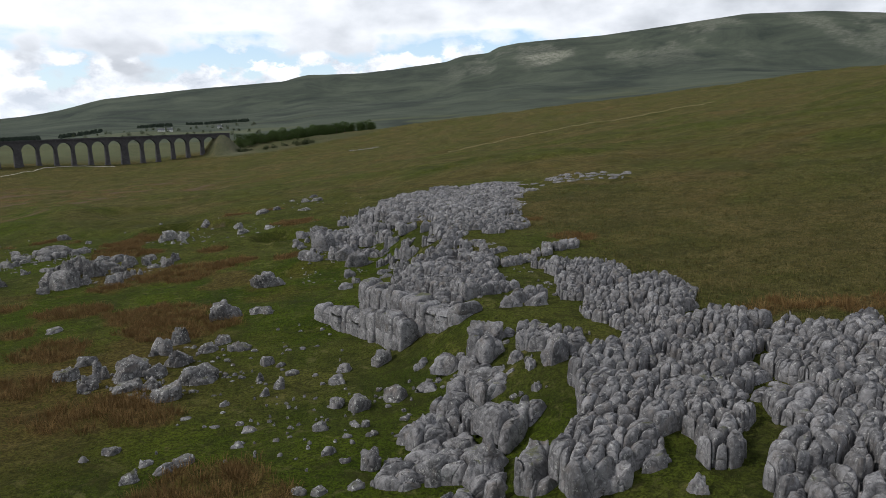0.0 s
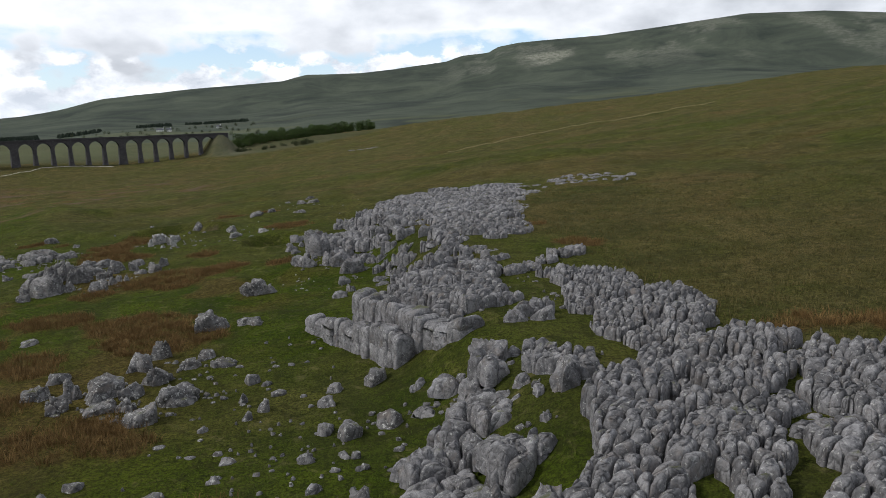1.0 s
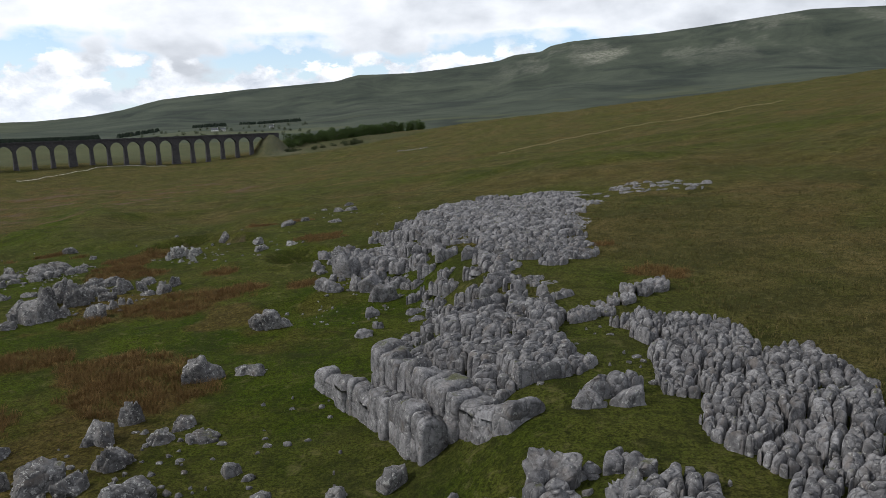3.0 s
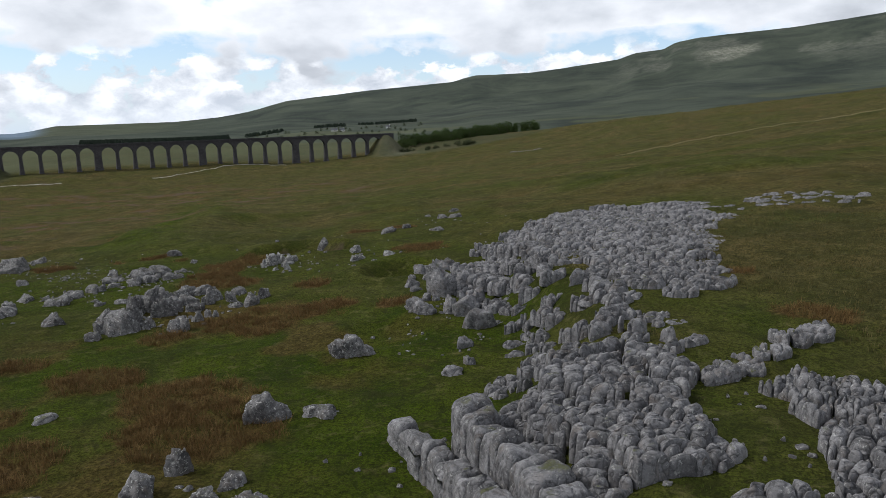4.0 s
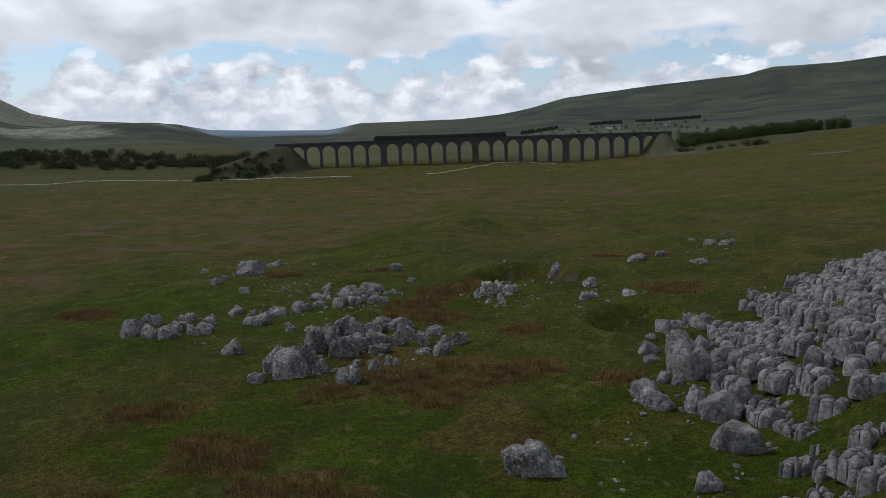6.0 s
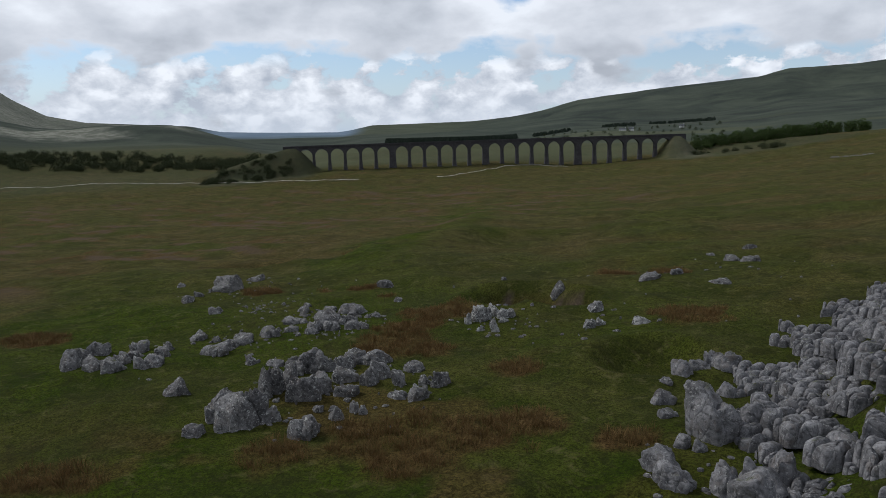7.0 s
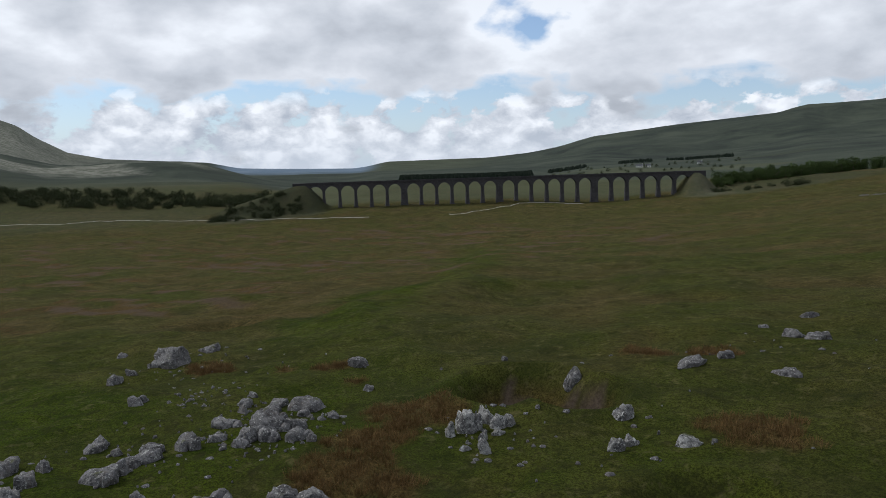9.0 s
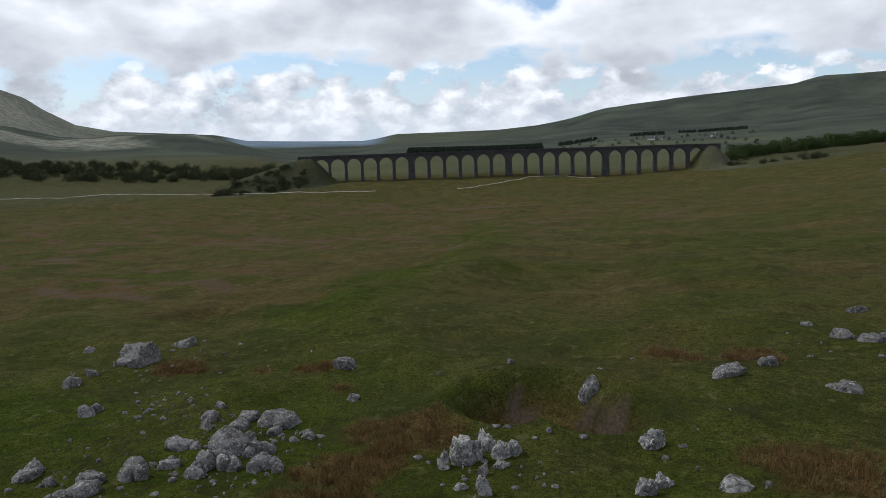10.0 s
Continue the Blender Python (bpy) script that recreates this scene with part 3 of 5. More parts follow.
    scree_sun_haze = step(0.1, 0.6, relief(x / 160, y / 420, 83, 5, 0.65) - 0.1) * step(2600, 3300, r) * step(-2, 4, bearing) * 0.28
    # sunlit patch on the far ridge, painted with the pale stone tone
    sun_patch = np.exp(-((bearing - 9.2) / 3.2) ** 2) * step(3050, 3250, r - 40 * (bearing - 9)) * step(3650, 3350, r - 40 * (bearing - 9))
    scree_sun_haze = np.maximum(scree_sun_haze, step(0.45, 0.95, sun_patch + 0.35 * w) * 0.8)
    scree_sun_haze = np.maximum(scree_sun_haze, step(-52, -57, bearing) * step(1450, 1650, r) * step(2300, 1800, r) * step(-0.3, 0.5, w + 0.5 * relief(x / 60, y / 60, 85, 3)) * 0.85)
    # western mountain: grey limestone slopes, paled further to stand in for haze
    scree_sun_haze = np.maximum(scree_sun_haze, 0.85 * step(-57, -64, bearing) * step(2000, 2600, r) * (0.75 + 0.25 * w))
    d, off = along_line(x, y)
    scree_sun_haze = np.maximum(scree_sun_haze, step(LINE_END - 25, LINE_END - 8, d) * step(LINE_END + 40, LINE_END + 14, d) * step(-2, -6, off) * step(-60, -34, off) * 0.16 * (0.8 + 0.5 * w))
    field = step(0.15, 0.4, relief(x / 210, y / 150, 91, 3)) * step(1050, 1250, r) * step(2100, 1500, r) * step(-50, -40, bearing) * 0.75
    field = np.maximum(field, step(780, 860, r) * step(1500, 1150, r) * step(-49, -45, bearing) * step(-15, -19, bearing) * 0.7)
    field = field * step(8, 40, off)
    field = np.maximum(field, 0.4 * step(-48, -51, bearing) * step(920, 1080, r) * step(1600, 1350, r) * (0.7 + 0.4 * w))
    # far plateau: half meadow tone, painted in for its sunlit grass
    field = np.maximum(field, step(2400, 2700, r) * step(-43.5, -42, bearing) * step(-30, -37, bearing) * 0.5)
    for name, layers in (("cover", (lush, rush, bare)), ("reach", (far, scree_sun_haze, field))):
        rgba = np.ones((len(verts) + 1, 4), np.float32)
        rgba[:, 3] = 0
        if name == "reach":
            # alpha: where the blue haze tint is painted
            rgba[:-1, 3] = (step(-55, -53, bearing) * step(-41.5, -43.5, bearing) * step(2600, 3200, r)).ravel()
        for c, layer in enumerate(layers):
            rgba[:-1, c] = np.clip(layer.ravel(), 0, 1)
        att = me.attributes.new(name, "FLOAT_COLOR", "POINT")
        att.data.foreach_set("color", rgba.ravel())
    return tagged(new("ground", me), "rolling upland pasture and moor of green turf and brown rush", "ground", kind="structure")


build_ground()


def build_track(name, points, wide, label, surface=GRAVEL):
    """A gravel track draped on the ground."""
    pts = []
    for (x0, y0), (x1, y1) in zip(points, points[1:]):
        n = max(2, int(math.hypot(x1 - x0, y1 - y0) / 3))
        pts += [(x0 + (x1 - x0) * i / n, y0 + (y1 - y0) * i / n) for i in range(n)]
    pts = np.array(pts + [points[-1]])
    pts = pts + 0.7 * np.stack([relief(pts[:, 0] / 25, pts[:, 1] / 25, 7, 2), relief(pts[:, 0] / 25, pts[:, 1] / 25, 8, 2)], 1)
    way = np.gradient(pts, axis=0)
    way /= np.linalg.norm(way, axis=1)[:, None]
    side = np.stack([-way[:, 1], way[:, 0]], 1)
    verts, faces = [], []
    for k, o in enumerate((-0.5, -0.2, 0.2, 0.5)):
        q = pts + side * o * wide * (1 + 0.25 * ripple(pts[:, :1] / 9, pts[:, 1:] / 9, 4))
        z = np.max([lie(q[:, 0] + a, q[:, 1] + b) for a in (-2, 0, 2) for b in (-2, 0, 2)], axis=0) + 0.12
        verts += [(a, b, c + (0.04 if 0 < k < 3 else -0.3)) for (a, b), c in zip(q, z)]
    n = len(pts)
    for k in range(3):
        faces += [(k * n + i, k * n + i + 1, (k + 1) * n + i + 1, (k + 1) * n + i) for i in range(n - 1)]
    return tagged(new(name, mesh_of(name, verts, faces, surface)), label, "track", kind="structure")


build_track("track", [(-776, 350), (-728, 379), (-695, 406), (-596, 482), (-518, 512), (-460, 545)], 0.9, "pale gravel track across the moor")
build_track("track", [(-410, 600), (-396, 609), (-390, 636), (-390, 692), (-364, 720), (-335, 726)], 1.2, "pale gravel track leading under the viaduct")
build_track("path", [(4, 435), (40, 455), (82, 486), (135, 510), (200, 520)], 0.8, "narrow trodden path on the hillside", DRY_PATH)


# ---- the viaduct ----
def pier_place(k):
    """Distance of pier k (1 to 23) from the middle; every sixth pier is wider."""
    d = (k - 12) * BAY
    for w in (6, 12, 18):
        d += (np.sign(k - w) - np.sign(12 - w)) * WIDER
    return float(d)


def on_line(d):
    q = VIA_BOW * (d / 190) ** 2
    c, s = math.cos(VIA_TURN), math.sin(VIA_TURN)
    return Vector((VIA_X + d * c - q * s, VIA_Y + d * s + q * c, VIA_TOP + VIA_RISE * d))


def stack(rings):
    """A closed body through rectangular rings of (half length, half depth, z)."""
    verts, faces = [], []
    for a, b, z in rings:
        verts += [(-a, -b, z), (a, -b, z), (a, b, z), (-a, b, z)]
    for i in range(len(rings) - 1):
        for j in range(4):
            k = (j + 1) % 4
            faces.append((4 * i + j, 4 * i + k, 4 * i + 4 + k, 4 * i + 4 + j))
    n = 4 * (len(rings) - 1)
    return verts, faces + [(3, 2, 1, 0), (n, n + 1, n + 2, n + 3)]


SPRING, CROWN = -10.6, -3.6


def arch_bay(length, half):
    """Spandrel and vault of one arch; the opening is a half round between the piers."""
    n, r = 18, half
    verts, faces = [], []
    prof = [(-length / 2, SPRING)] + [(-r * math.cos(math.pi * i / n), SPRING + (CROWN - SPRING) * math.sin(math.pi * i / n)) for i in range(n + 1)] + [(length / 2, SPRING)]
    for depth in (-3.9, 3.9):
        for x, z in prof:
            verts.append((x, depth, z))
        for x, z in prof:
            verts.append((x, depth, -1.35))
    m = len(prof)
    for i in range(m - 1):
        faces.append((i, i + 1, m + i + 1, m + i))
        faces.append((2 * m + i + 1, 2 * m + i, 3 * m + i, 3 * m + i + 1))
        faces.append((i + 1, i, 2 * m + i, 2 * m + i + 1))
        faces.append((m + i, m + i + 1, 3 * m + i + 1, 3 * m + i))
    faces += [(0, m, 3 * m, 2 * m), (m - 1, 3 * m - 1, 4 * m - 1, 2 * m - 1)]
    return verts, faces


def arch_ring(half):
    n, verts, faces = 18, [], []
    for depth in (-4.02, 4.02):
        for i in range(n + 1):
            a = math.pi * i / n
            for r, h in ((half, CROWN - SPRING), (half + 0.8, CROWN - SPRING + 0.8)):
                verts.append((-r * math.cos(a), depth, SPRING + h * math.sin(a)))
    for i in range(n):
        a, b = 2 * i, 2 * (n + 1) + 2 * i
        faces += [(a, a + 2, a + 3, a + 1), (b + 1, b + 3, b + 2, b), (a, b, b + 2, a + 2), (a + 1, a + 3, b + 3, b + 1)]
    return verts, faces


def build_viaduct():
    thing = base("viaduct", VIA_X, VIA_Y, VIA_TOP, "long sooty stone railway viaduct of twenty-four arches on tall piers", "viaduct")
    inv = Matrix.Translation(-Vector((VIA_X, VIA_Y, VIA_TOP)))
    stations = [pier_place(k) for k in range(1, 24)]
    widths = [3.0 if k in (6, 12, 18) else 1.25 for k in range(1, 24)]
    edges = [stations[0] - BAY - 0.3] + stations + [stations[-1] + BAY + 0.3]
    halves = [1.25] + widths + [1.25]
    for k, (d, w) in enumerate(zip(stations, widths)):
        p = on_line(d)
        turn = math.atan2(*(on_line(d + 1) - on_line(d - 1)).yx)
        foot = float(min(lie(p.x + a, p.y + b) for a in (-6, 0, 6) for b in (-6, 0, 6))) - 2.0 - p.z
        h = SPRING - foot
        rings = [(w + h * 0.036 + 0.35, 3.9 + h * 0.036 + 0.35, foot), (w + h * 0.036 + 0.35, 3.9 + h * 0.036 + 0.35, foot + 3.2), (w + h * 0.034, 3.9 + h * 0.034, foot + 3.4),
                 (w + 0.02, 3.92, SPRING - 0.7), (w + 0.3, 4.15, SPRING - 0.6), (w + 0.3, 4.15, SPRING), (w + 0.05, 3.95, SPRING + 0.05), (w + 0.03, 3.93, -1.4)]
        if widths[k] < 2:
            rings = rings[:-1] + [(w * 0.8, 3.88, SPRING + 4.5)]
        part("pier", mesh_of("pier", *stack(rings), VIADUCT_STONE, False), thing, "wider buttressed pier" if w > 2 else "", inv @ Matrix.Translation(p) @ Matrix.Rotation(turn, 4, "Z"))
    for d0, d1, h0, h1 in zip(edges, edges[1:], halves, halves[1:]):
        a, b = on_line(d0), on_line(d1)
        mid = (a + b) / 2
        long = (b.xy - a.xy).length
        free = (long - h0 - h1) / 2
        shift = (h0 - h1) / 2
        turn = math.atan2(b.y - a.y, b.x - a.x)
        m = inv @ Matrix.Translation(mid) @ Matrix.Rotation(turn, 4, "Z") @ Matrix.Translation((shift, 0, 0))
        span = part("arch", mesh_of("arch", *arch_bay(2 * free + 2.47, free), VIADUCT_STONE, False), thing, "", m)
        part("arch_ring", mesh_of("arch_ring", *arch_ring(free), VIADUCT_STONE, False), span)
        flat = inv @ Matrix.Translation(mid) @ Matrix.Rotation(turn, 4, "Z")
        part("deck", mesh_of("deck", *stack([(long / 2, 4.3, -1.38), (long / 2, 4.45, -1.2), (long / 2, 4.45, -0.95), (long / 2, 4.1, -0.9)]), VIADUCT_STONE, False), thing, "", flat)
        for side in (-1, 1):
            part("parapet", mesh_of("parapet", *stack([(long / 2, 0.28, -0.9), (long / 2, 0.28, 0.05), (long / 2, 0.38, 0.08), (long / 2, 0.36, 0.25)]), VIADUCT_STONE, False), thing, "",
                 flat @ Matrix.Translation((0, side * 3.8, 0)))
    for side, d in ((-1, edges[0]), (1, edges[-1])):
        p = on_line(d + side * 7)
        turn = math.atan2(*(on_line(d + 1) - on_line(d - 1)).yx)
        foot = float(lie(p.x, p.y)) - 14 - p.z
        part("abutment", mesh_of("abutment", *stack([(7.4, 4.6, foot), (7.2, 4.2, -1.2), (7.2, 4.2, 0.25)]), VIADUCT_STONE, False), thing, "", inv @ Matrix.Translation(p) @ Matrix.Rotation(turn, 4, "Z"))
    return thing


build_viaduct()


# ---- limestone ----
def clip(poly, nx, ny, c):
    """The part of a convex outline where nx * x + ny * y <= c."""
    out = []
    for (x0, y0), (x1, y1) in zip(poly, poly[1:] + poly[:1]):
        d0, d1 = nx * x0 + ny * y0 - c, nx * x1 + ny * y1 - c
        if d0 <= 0:
            out.append((x0, y0))
        if (d0 < 0) != (d1 < 0) and d0 != d1:
            s = d0 / (d0 - d1)
            out.append((x0 + (x1 - x0) * s, y0 + (y1 - y0) * s))
    return out


def inside(x, y, outline):
    hit = False
    for (x0, y0), (x1, y1) in zip(outline, outline[1:] + outline[:1]):
        if (y0 > y) != (y1 > y) and x < x0 + (x1 - x0) * (y - y0) / (y1 - y0):
            hit = not hit
    return hit


def to_edge(x, y, outline):
    best = 1e9
    for (x0, y0), (x1, y1) in zip(outline, outline[1:] + outline[:1]):
        dx, dy = x1 - x0, y1 - y0
        s = max(0, min(1, ((x - x0) * dx + (y - y0) * dy) / (dx * dx + dy * dy)))
        best = min(best, math.hypot(x - x0 - s * dx, y - y0 - s * dy))
    return best


def clint_cells(outline, size, grain, stretch, rng, spare=0.36, within=True):
    """Outlines of the blocks into which joints divide a pavement."""
    c, s = math.cos(grain), math.sin(grain)
    turned = [(x * c + y * s, (-x * s + y * c) * stretch) for x, y in outline]
    xs, ys = zip(*turned)
    seeds = []
    nx, ny = int((max(xs) - min(xs)) / size) + 5, int((max(ys) - min(ys)) / size) + 5
    for i in range(nx):
        for j in range(ny):
            if rng.random() < spare:
                continue
            seeds.append((min(xs) + (i - 2 + 0.5 * (j % 2) + rng.uniform(-0.42, 0.42)) * size, min(ys) + (j - 2 + rng.uniform(-0.42, 0.42)) * size))
    pts = np.array(seeds)
    cells = []
    for px, py in seeds:
        if within and not inside(px, py, turned):
            continue
        d = np.hypot(pts[:, 0] - px, pts[:, 1] - py)
        poly = [(px - 2 * size, py - 2 * size), (px + 2 * size, py - 2 * size), (px + 2 * size, py + 2 * size), (px - 2 * size, py + 2 * size)]
        for k in np.argsort(d)[1:17]:
            qx, qy = pts[k]
            poly = clip(poly, qx - px, qy - py, (qx * qx + qy * qy - px * px - py * py) / 2)
        if len(poly) > 2:
            cells.append([((x * c - y / stretch * s), (x * s + y / stretch * c)) for x, y in poly])
    return cells


def joints(u, w, seed):
    """Distance to the nearest seed of a jittered unit grid, and how much further the next one is."""
    iu, iw = np.floor(u).astype(np.int64), np.floor(w).astype(np.int64)
    first, second = np.full(np.shape(u), 9.0), np.full(np.shape(u), 9.0)
    for a in (-1, 0, 1):
        for b in (-1, 0, 1):
            d = np.hypot(iu + a + 0.1 + 0.8 * lattice(iu + a, iw + b, seed) - u, iw + b + 0.1 + 0.8 * lattice(iu + a, iw + b, seed + 5) - w)
            second = np.minimum(second, np.maximum(first, d))
            first = np.minimum(first, d)
    return first, second - first


def clint_mesh(poly, gap, low, high, seed, rng, fine, grain, knob, groove):
    """A block of pavement: sheer sides notched along the beds, square shoulders, a top cut by runnels into knobs."""
    cx, cy = sum(p[0] for p in poly) / len(poly), sum(p[1] for p in poly) / len(poly)
    p = np.array(poly) - (cx, cy)
    n = int(min(64, max(30, 2 * math.pi * np.linalg.norm(p, axis=1).mean() / 0.13))) if fine else 20
    q = np.vstack([p, p[:1]])
    length = np.concatenate([[0], np.cumsum(np.linalg.norm(np.diff(q, axis=0), axis=1))])
    at = np.arange(n) / n * length[-1]
    ring = np.stack([np.interp(at, length, q[:, 0]), np.interp(at, length, q[:, 1])], 1)
    for _ in range(2 if fine else 1):
        ring = 0.5 * ring + 0.25 * (np.roll(ring, 1, 0) + np.roll(ring, -1, 0))
    size = np.linalg.norm(ring, axis=1).mean()
    ring *= max(0.5, 1 - gap / size)
    wx, wy = cx + ring[:, 0], cy + ring[:, 1]
    ring = ring + 0.1 * np.stack([relief(wx * 1.1, wy * 1.1, 11, 2, 0.45), relief(wx * 1.1 + 31, wy * 1.1, 12, 2, 0.45)], 1)
    tall, soft = high - low, rng.uniform(0.75, 1.3)
    shoulder = ((0.0, 0.34), (0.04, 0.17), (0.11, 0.07), (0.2, 0.02)) if fine else ((0.04, 0.22), (0.14, 0.05))
    inset, drop = [0.0], [tall]
    flank = max(0, min(7 if fine else 2, int((tall - 0.5) / 0.36)))
    for i in range(flank):
        drop.append(0.34 + (tall - 0.34) * (1 - (i + 1) / (flank + 1)) ** 1.25)
        inset.append(0.0)
    for a, b in shoulder:
        inset.append(a * soft)
        drop.append(min(b * soft, tall))
    steps = max(2, min(15, int(size / 0.12))) if fine else 2
    edge = min(inset[-1] / size, 0.5)
    s = [1 - min(a / size, 0.5) for a in inset] + [(1 - edge) * (1 - (i + 1) / (steps + 0.6)) for i in range(steps)]
    s, drop = np.array(s), np.array(drop + [0.0] * steps)
    s[0] = 1.04
    m = len(s)
    v = ring[None] * s[:, None, None]
    wx, wy = cx + v[..., 0], cy + v[..., 1]
    z = high - drop[:, None] + np.zeros((m, n))
    worn = np.clip(1 - drop / 0.8, 0, 1)[:, None]
    c, d = math.cos(grain), math.sin(grain)
    bend = 0.55 * ripple(wx * 0.7, wy * 0.7, 17) + 0.16 * ripple(wx * 2.1, wy * 2.1, 18)
    u, w = (wx * c + wy * d + bend) / knob, (wy * c - wx * d + 0.6 * bend) / (knob * 0.5)
    near, split = joints(u, w, 19)
    _, crack = joints(u * 2.1 + 4.1, w * 1.8, 27)
    deep = groove * (0.45 + 0.9 * np.abs(ripple(wx * 0.6 + 7, wy * 0.6, 31)))
    cut = np.clip(1 - split / 0.3, 0, 1) ** 1.3
    z += worn * (0.07 * relief(wx / 1.3, wy / 1.3, 13, 2, 0.5) - deep * cut - 0.1 * groove * np.minimum(near, 0.8) ** 2 / 0.25 - 0.3 * groove * np.clip(1 - crack / 0.34, 0, 1) ** 1.3)
    z += worn * (rng.uniform(-0.1, 0.1) * v[..., 0] + rng.uniform(-0.1, 0.1) * v[..., 1])
    ang = np.arctan2(ring[:, 1], ring[:, 0])[None] + 0 * z
    bed = np.abs(((z + 0.15 * ripple(wx / 3, wy / 3, 37)) / 0.85) % 1 - 0.5)
    side = 1.0 + 0.04 * relief(ang * 2 + seed, z * 0.7 + seed, 15, 2) - (0.3 * groove / max(size, 0.5)) * cut * (1 - 0.5 * worn) - 0.09 * np.maximum(0, 0.12 - bed) / 0.12 * (1 - worn)
    v = v * side[..., None]
    verts = np.concatenate([v, z[..., None]], -1).reshape(-1, 3)
    faces = [(i * n + j, i * n + (j + 1) % n, (i + 1) * n + (j + 1) % n, (i + 1) * n + j) for i in range(m - 1) for j in range(n)]
    verts = np.vstack([verts, [[0, 0, z[-1].mean()]]])
    faces += [((m - 1) * n + j, (m - 1) * n + (j + 1) % n, m * n) for j in range(n)]
    return cx, cy, verts, faces


def area_of(poly):
    return 0.5 * abs(sum(x0 * y1 - x1 * y0 for (x0, y0), (x1, y1) in zip(poly, poly[1:] + poly[:1])))


def knob_cells(poly, size, grain, stretch, inset, rng):
    """The knobs into which runnels cut one clint."""
    if area_of(poly) < 1.3 * size * size / stretch:
        return [poly]
    turn = 1 if sum(x0 * y1 - x1 * y0 for (x0, y0), (x1, y1) in zip(poly, poly[1:] + poly[:1])) > 0 else -1
    whole = []
    for p in clint_cells(poly, size, grain + rng.uniform(-0.25, 0.25), stretch, rng, 0.3, False):
        for (x0, y0), (x1, y1) in zip(poly, poly[1:] + poly[:1]):
            long = math.hypot(x1 - x0, y1 - y0) or 1.0
            nx, ny = turn * (y1 - y0) / long, -turn * (x1 - x0) / long
            p = clip(p, nx, ny, nx * x0 + ny * y0 - inset)
            if len(p) < 3:
                break
        if len(p) > 2 and area_of(p) > 0.05:
            whole.append(p)
    return whole


def knob_mesh(poly, gap, low, high, seed, rng, coarse=False):
    """A rounded knob of limestone: worn shoulders, a swelling top and sides that run down into the joint."""
    cx, cy = sum(p[0] for p in poly) / len(poly), sum(p[1] for p in poly) / len(poly)
    p = np.array(poly) - (cx, cy)
    q = np.vstack([p, p[:1]])
    length = np.concatenate([[0], np.cumsum(np.linalg.norm(np.diff(q, axis=0), axis=1))])
    n = 11 if coarse else int(max(14, min(30, length[-1] / 0.15)))
    at = np.arange(n) / n * length[-1]
    ring = np.stack([np.interp(at, length, q[:, 0]), np.interp(at, length, q[:, 1])], 1)
    ring = 0.5 * ring + 0.25 * (np.roll(ring, 1, 0) + np.roll(ring, -1, 0))
    size = np.linalg.norm(ring, axis=1).mean()
    ring *= max(0.6, 1 - gap / size)
    wx, wy = cx + ring[:, 0], cy + ring[:, 1]
    ring = ring + 0.05 * np.stack([relief(wx * 1.9, wy * 1.9, 11, 2, 0.45), relief(wx * 1.9 + 31, wy * 1.9, 12, 2, 0.45)], 1)
    tall, soft = high - low, min(1.5, size / 0.42) * rng.uniform(0.8, 1.25)
    rows = [(0.0, tall), (0.0, 0.3 + 0.62 * (tall - 0.3)), (0.0, 0.3 + 0.3 * (tall - 0.3)), (0.0, 0.36 * soft), (0.035 * soft, 0.2 * soft), (0.09 * soft, 0.09 * soft), (0.17 * soft, 0.03 * soft), (0.28 * soft, 0.0), (0.6 * size, -0.02 * soft)]
    if coarse:
        rows = [rows[i] for i in (0, 3, 5, 7)]
    s = np.array([1 - min(a / size, 0.68) for a, _ in rows])
    drop = np.minimum([b for _, b in rows], tall)
    s = s + 0.27 * np.clip((drop - 0.16) / 0.9, 0, 1) ** 0.9 * min(1.0, 0.4 / size)
    v = ring[None] * s[:, None, None]
    wx, wy = cx + v[..., 0], cy + v[..., 1]
    z = high - drop[:, None] + np.zeros((len(rows), n))
    worn = np.clip(1 - drop / 0.6, 0, 1)[:, None]
    lean = [rng.uniform(-1, 1) * (0.1 if coarse else 0.26) for _ in range(2)]
    z += worn * (0.1 * relief(wx * 1.5 + seed, wy * 1.5, 13, 2, 0.55) + lean[0] * v[..., 0] + lean[1] * v[..., 1])
    ang = np.arctan2(ring[:, 1], ring[:, 0])[None] + 0 * z
    bed = np.abs(((z + 0.15 * ripple(wx / 3, wy / 3, 37)) / 0.8) % 1 - 0.5)
    side = 1.0 + 0.09 * relief(ang * 1.7 + seed, z * 0.9 + seed, 15, 2) - 0.1 * np.maximum(0, 0.13 - bed) / 0.13 * (1 - worn)
    v = v * side[..., None]
    verts = np.concatenate([v, z[..., None]], -1).reshape(-1, 3)
    m = len(rows)
    faces = [(i * n + j, i * n + (j + 1) % n, (i + 1) * n + (j + 1) % n, (i + 1) * n + j) for i in range(m - 1) for j in range(n)]
    verts = np.vstack([verts, [[0, 0, z[-1].mean()]]])
    faces += [((m - 1) * n + j, (m - 1) * n + (j + 1) % n, m * n) for j in range(n)]
    return cx, cy, verts, faces


